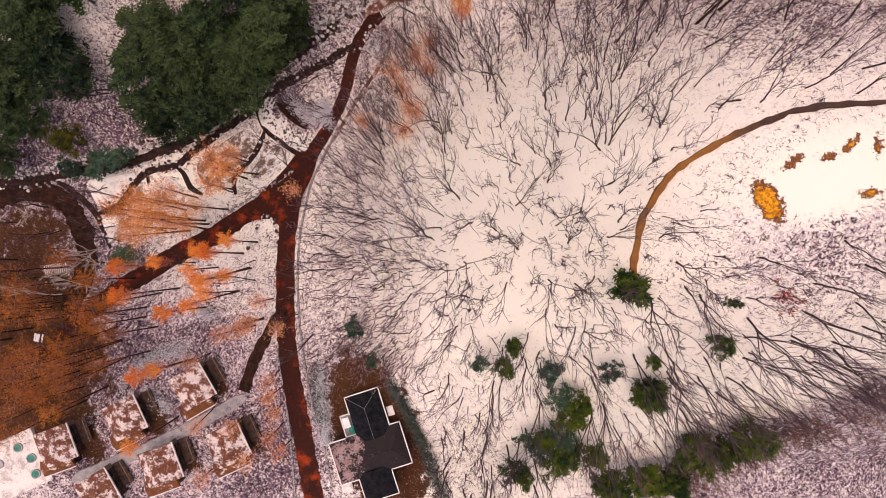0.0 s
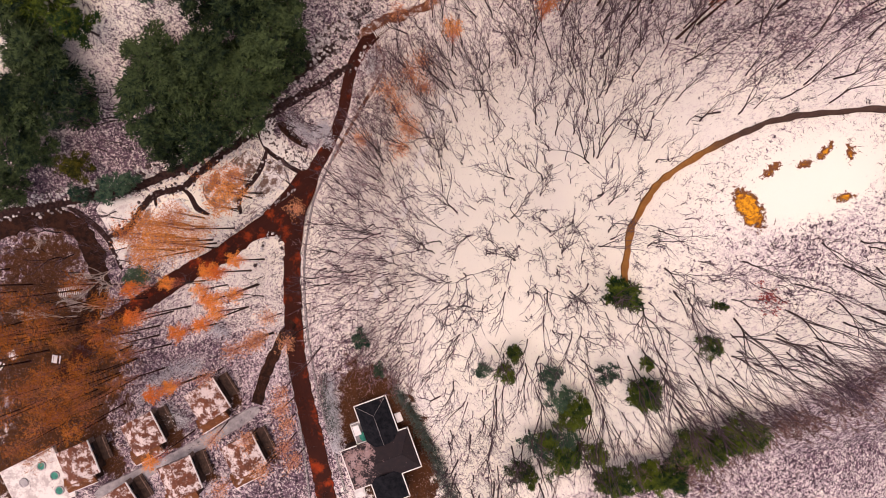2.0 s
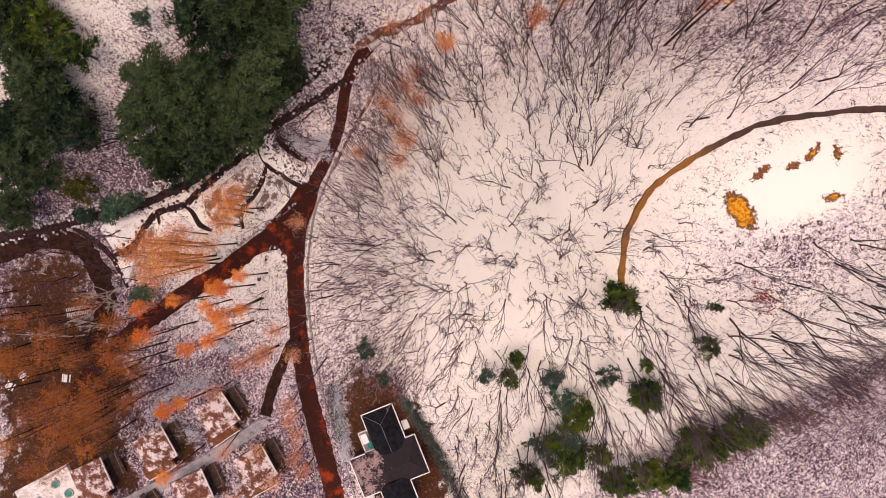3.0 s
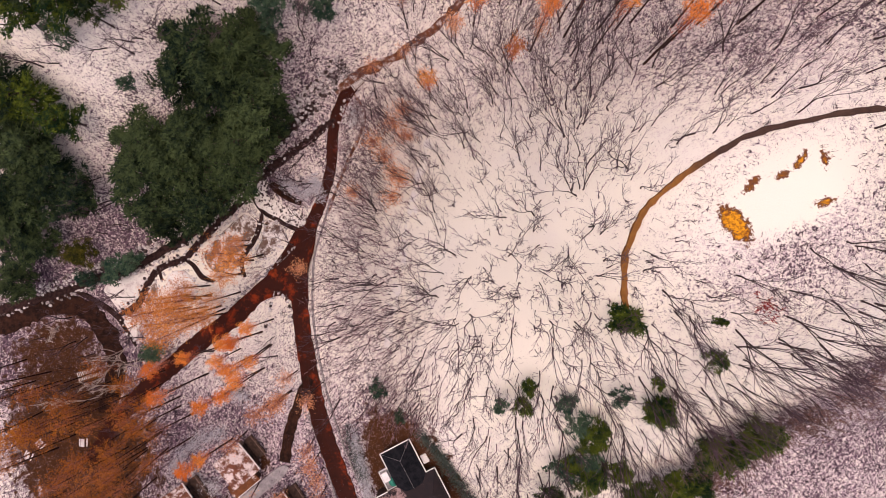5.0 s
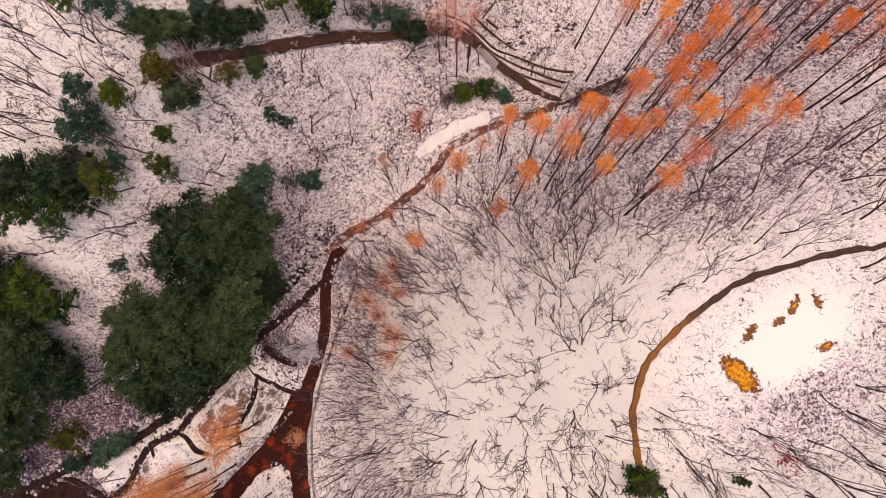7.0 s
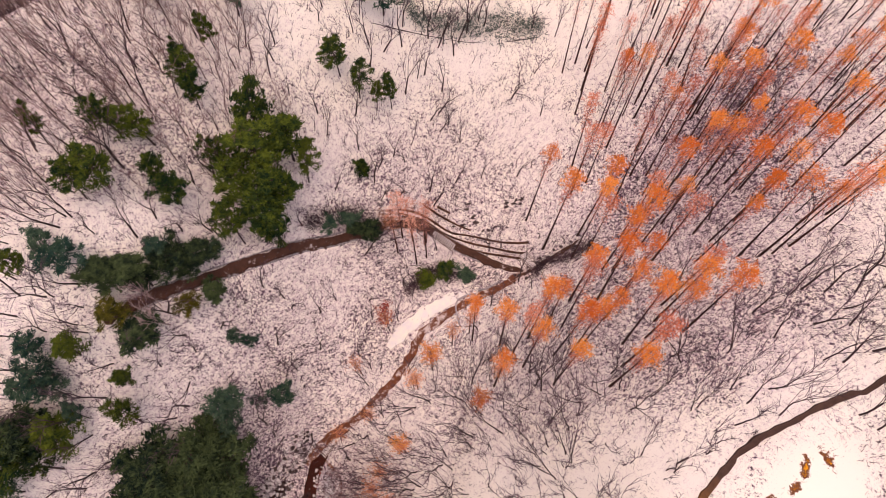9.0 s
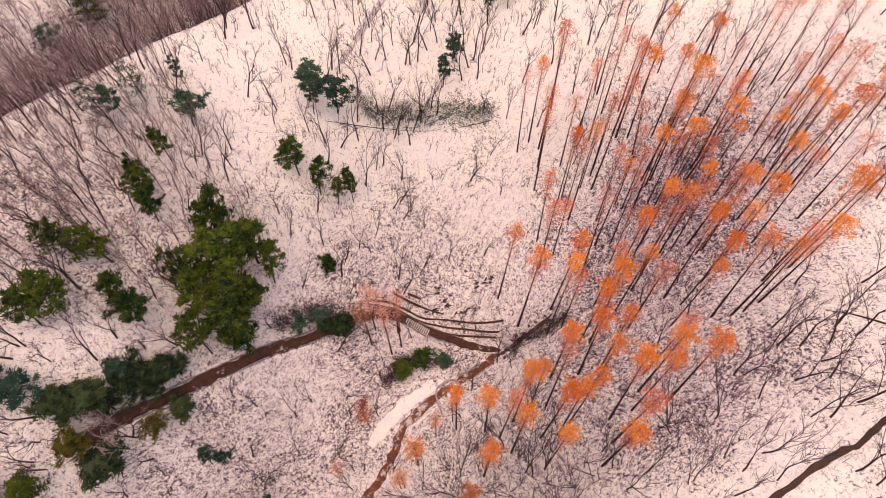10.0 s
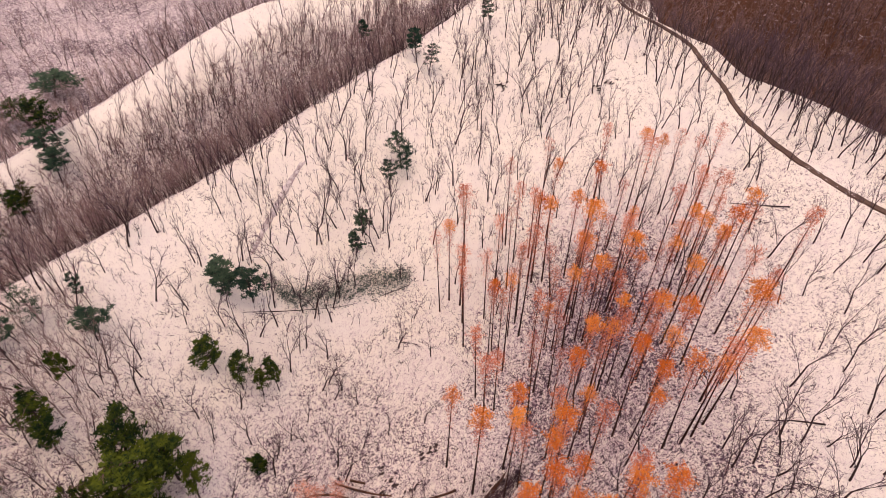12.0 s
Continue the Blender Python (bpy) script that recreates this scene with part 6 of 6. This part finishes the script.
def garden_bed(outline, mat, label, edged=True):
    """A low mound of snow or soil with a ring of snow-capped edging stones."""
    cx, cy = sum(c[0] for c in outline) / len(outline), sum(c[1] for c in outline) / len(outline)
    outline = [(cx + (x - cx) * 0.92, cy + (y - cy) * 0.92) for x, y in outline]
    pts = [(q.x, q.y) for q in resample(outline + outline[:1], 0.8)][:-1]
    n, rings, v, f = len(pts), 5, [], []
    for k in range(rings + 1):
        u = k / rings
        for x, y in pts:
            q = (cx + (x - cx) * u, cy + (y - cy) * u)
            v.append((*q, gz(*q) + (0.42 if k < rings - 1 else 0.34 if k < rings else -0.2)))
    for k in range(rings):
        for i in range(n):
            f.append((k * n + i, k * n + (i + 1) % n, (k + 1) * n + (i + 1) % n, (k + 1) * n + i))
    tagged(mesh_object("garden_bed", v, f, mat), label, "garden bed", kind="structure")
    if edged:
        stone_row(outline + outline[:1], 0.0, int(n * 1.3), "ring of snow-capped stones round a garden bed", SNOWY)


garden_bed([(-57.4, 16.5), (-57.4, 19.1), (-54.6, 21.6), (-49.8, 25.2), (-45.7, 27.9), (-43.0, 28.5), (-41.1, 26.5), (-41.5, 23.2), (-43.8, 20.0), (-45.7, 16.8), (-47.7, 14.2), (-52.5, 13.4), (-56.0, 14.1)], M_BED, "oval garden bed of stubble under thin snow")
garden_bed([(-44.3, 16.7), (-42.4, 19.3), (-41.1, 21.9), (-40.1, 24.9), (-38.3, 25.3), (-36.2, 23.0), (-35.0, 20.7), (-36.7, 18.4), (-40.1, 15.9), (-42.8, 14.0)], M_BED, "garden bed of stubble under thin snow")
garden_bed([(-66.9, 16.0), (-64.8, 17.3), (-61.5, 16.9), (-59.5, 14.5), (-58.5, 11.2), (-60.8, 9.3), (-65.0, 8.7), (-68.5, 11.4)], M_BEDSNOW, "round garden bed covered with clean snow")
garden_bed([(-82.5, 16.3), (-76.9, 17.5), (-69.5, 18.3), (-70.3, 16.1), (-72.5, 13.5), (-74.5, 10.9), (-77.6, 9.6), (-80.5, 9.0), (-82.2, 12.3), (-83.3, 15.0)], M_BEDSNOW, "lawn bed covered with clean snow", False)
garden_bed([(-73.7, 8.9), (-72.6, 11.5), (-70.4, 14.8), (-68.7, 15.4), (-68.8, 12.7), (-70.6, 10.1), (-72.0, 8.8)], M_BED, "narrow garden bed of stubble under thin snow")
garden_bed([(-80.2, 7.0), (-76.3, 8.3), (-74.6, 6.2), (-75.6, 3.6), (-77.0, 1.0), (-78.5, 3.6)], M_BEDSNOW, "small snowy bed beside the road bend")
garden_bed([(-38.4, 33.7), (-34.7, 33.8), (-33.5, 31.9), (-32.2, 29.3), (-29.5, 27.1), (-29.7, 25.8), (-32.9, 27.4), (-35.6, 29.5), (-37.5, 31.7)], M_LOOP, "crescent of dark bare soil in a garden bed", False)
HEDGE_BED = [(-37.7, 33.9), (-39.6, 32.1), (-40.0, 30.0), (-37.7, 27.6), (-34.2, 25.1), (-30.0, 22.2)]
ribbon("garden_bed", HEDGE_BED, 3.4, M_BEDSNOW, 0.36, "snowy border of low clipped plants", "garden bed", 0.06, 3, 62)
for d in (-1.3, -0.65, 0.0, 0.65, 1.3):
    stone_row(HEDGE_BED, d, 30, "row of low clipped plants in the snow", ROCKS, 0.75)
stone_row([(-42.3, -0.1), (-41.2, 3.7), (-39.4, 7.1), (-36.4, 6.1), (-35.2, 2.9), (-34.7, -0.7)], 0.0, 46, "snow-capped and dark edging stones at the crossing", SNOWY + ROCKS)
bank_brush([(-34.1, 33.2), (-30.8, 30.5), (-28.1, 29.0), (-26.1, 31.4), (-24.7, 27.4)], 3.4, M_FROST, "frosted grey plants in a garden bed")
bank_brush([(-14.6, 46.0), (-14.2, 43.0)], 2.4, M_FROST, "frosted grey plants in an oval bed")
ribbon("path", [(-38.6, 34.5), (-35.8, 36.8), (-31.7, 38.2), (-27.7, 39.7)], 1.3, M_DARK, 0.32, "dark damp garden path between snowy beds", "path", 0.15, 2, 61)


ribbon("ditch", [(38.5, 67.1), (42.1, 67.3), (47.1, 67.6), (51.0, 67.5), (55.6, 67.6)], 0.9, M_SOIL, 0.15, "dark leafy gully running up into the wood", "gully", 0.25, 2, 43)
for d in (-0.8, 0.9):
    stone_row([(38.5, 67.1), (42.1, 67.3), (47.1, 67.6), (51.0, 67.5), (55.6, 67.6)], d, 9, "dark rocks in a gully running up into the wood", ROCKS)


def pile(x, y, seed):
    rng = random.Random(seed)
    root = new("rock_pile")
    root.matrix_basis = pose(x, y, gz(x, y))
    tagged(root, "cluster of dark rocks in the snow", "rocks")
    for _ in range(7):
        o = new("stone", rng.choice(ROCKS))
        o.parent = root
        s = rng.uniform(0.4, 1.0)
        o.matrix_basis = pose(rng.gauss(0, 1.5), rng.gauss(0, 0.7), 0.1, rng.uniform(-20, 20), rng.uniform(-20, 20), rng.uniform(-30, 30)) @ Matrix.Diagonal((s * 1.8, s * 0.7, s * 0.6, 1))


for i, (x, y) in enumerate([(122.0, 140.7), (140.9, 119.7), (143.4, 118.9), (122.5, 138.9), (35.5, 86.5), (35.5, 84.1), (37.0, 82.8), (49.1, 83.0), (46.2, 83.3), (37.9, 80.5)]):
    pile(x, y, 600 + i)

LOGS = [(86.8, 37.9), (92.0, 30.8), (128.7, 71.0), (133.8, 59.9), (39.4, 21.0), (43.1, 21.4)]
for i, (a, b) in enumerate(zip(LOGS[::2], LOGS[1::2])):
    bb = Build()
    rng = random.Random(700 + i)
    pts = [(a[0] + (b[0] - a[0]) * k / 6, a[1] + (b[1] - a[1]) * k / 6 + rng.uniform(-0.35, 0.35)) for k in range(7)]
    bb.tube([(x, y, gz(x, y) + 0.3) for x, y in pts], [0.06 + 0.018 * k for k in range(7)], 6, True)
    for k in range(5):
        p = Vector((pts[k][0], pts[k][1], gz(*pts[k]) + 0.3))
        bb.spike(p, p + Vector((rng.uniform(-1, 1), rng.uniform(-1, 1), 0.9)), 0.06)
    tagged(bb.out("fallen_log", M_BARK), "dark fallen tree trunk lying in the snow", "log", "fallen logs")

M_REDLEAF = foliage("crimson_leaves", (0.30, 0.03, 0.03), (0.48, 0.09, 0.06))
for i, (x, y) in enumerate([(47.9, -6.7), (10.8, 72.0), (9.7, 70.2)]):
    rng = random.Random(800 + i)
    root = new("red_shrub")
    root.matrix_basis = pose(x, y, gz(x, y))
    tagged(root, "small shrub with crimson leaves in the snow", "shrub")
    st, lf = Build(), Build()
    for _ in range(16):
        q = Vector((rng.gauss(0, 0.9), rng.gauss(0, 0.9), rng.uniform(0.8, 1.8)))
        st.spike(Vector((0, 0, -0.2)), q, 0.03)
        for _ in range(9):
            c = q + Vector((rng.gauss(0, 0.3), rng.gauss(0, 0.3), rng.gauss(0, 0.2)))
            e = Vector((rng.uniform(-1, 1), rng.uniform(-1, 1), rng.uniform(-1, 1))).normalized() * 0.25
            lf.blade(c - e, c + e, e.orthogonal().normalized() * 0.1)
    st.out("stem", M_BARK, root)
    lf.out("foliage", M_REDLEAF, root)
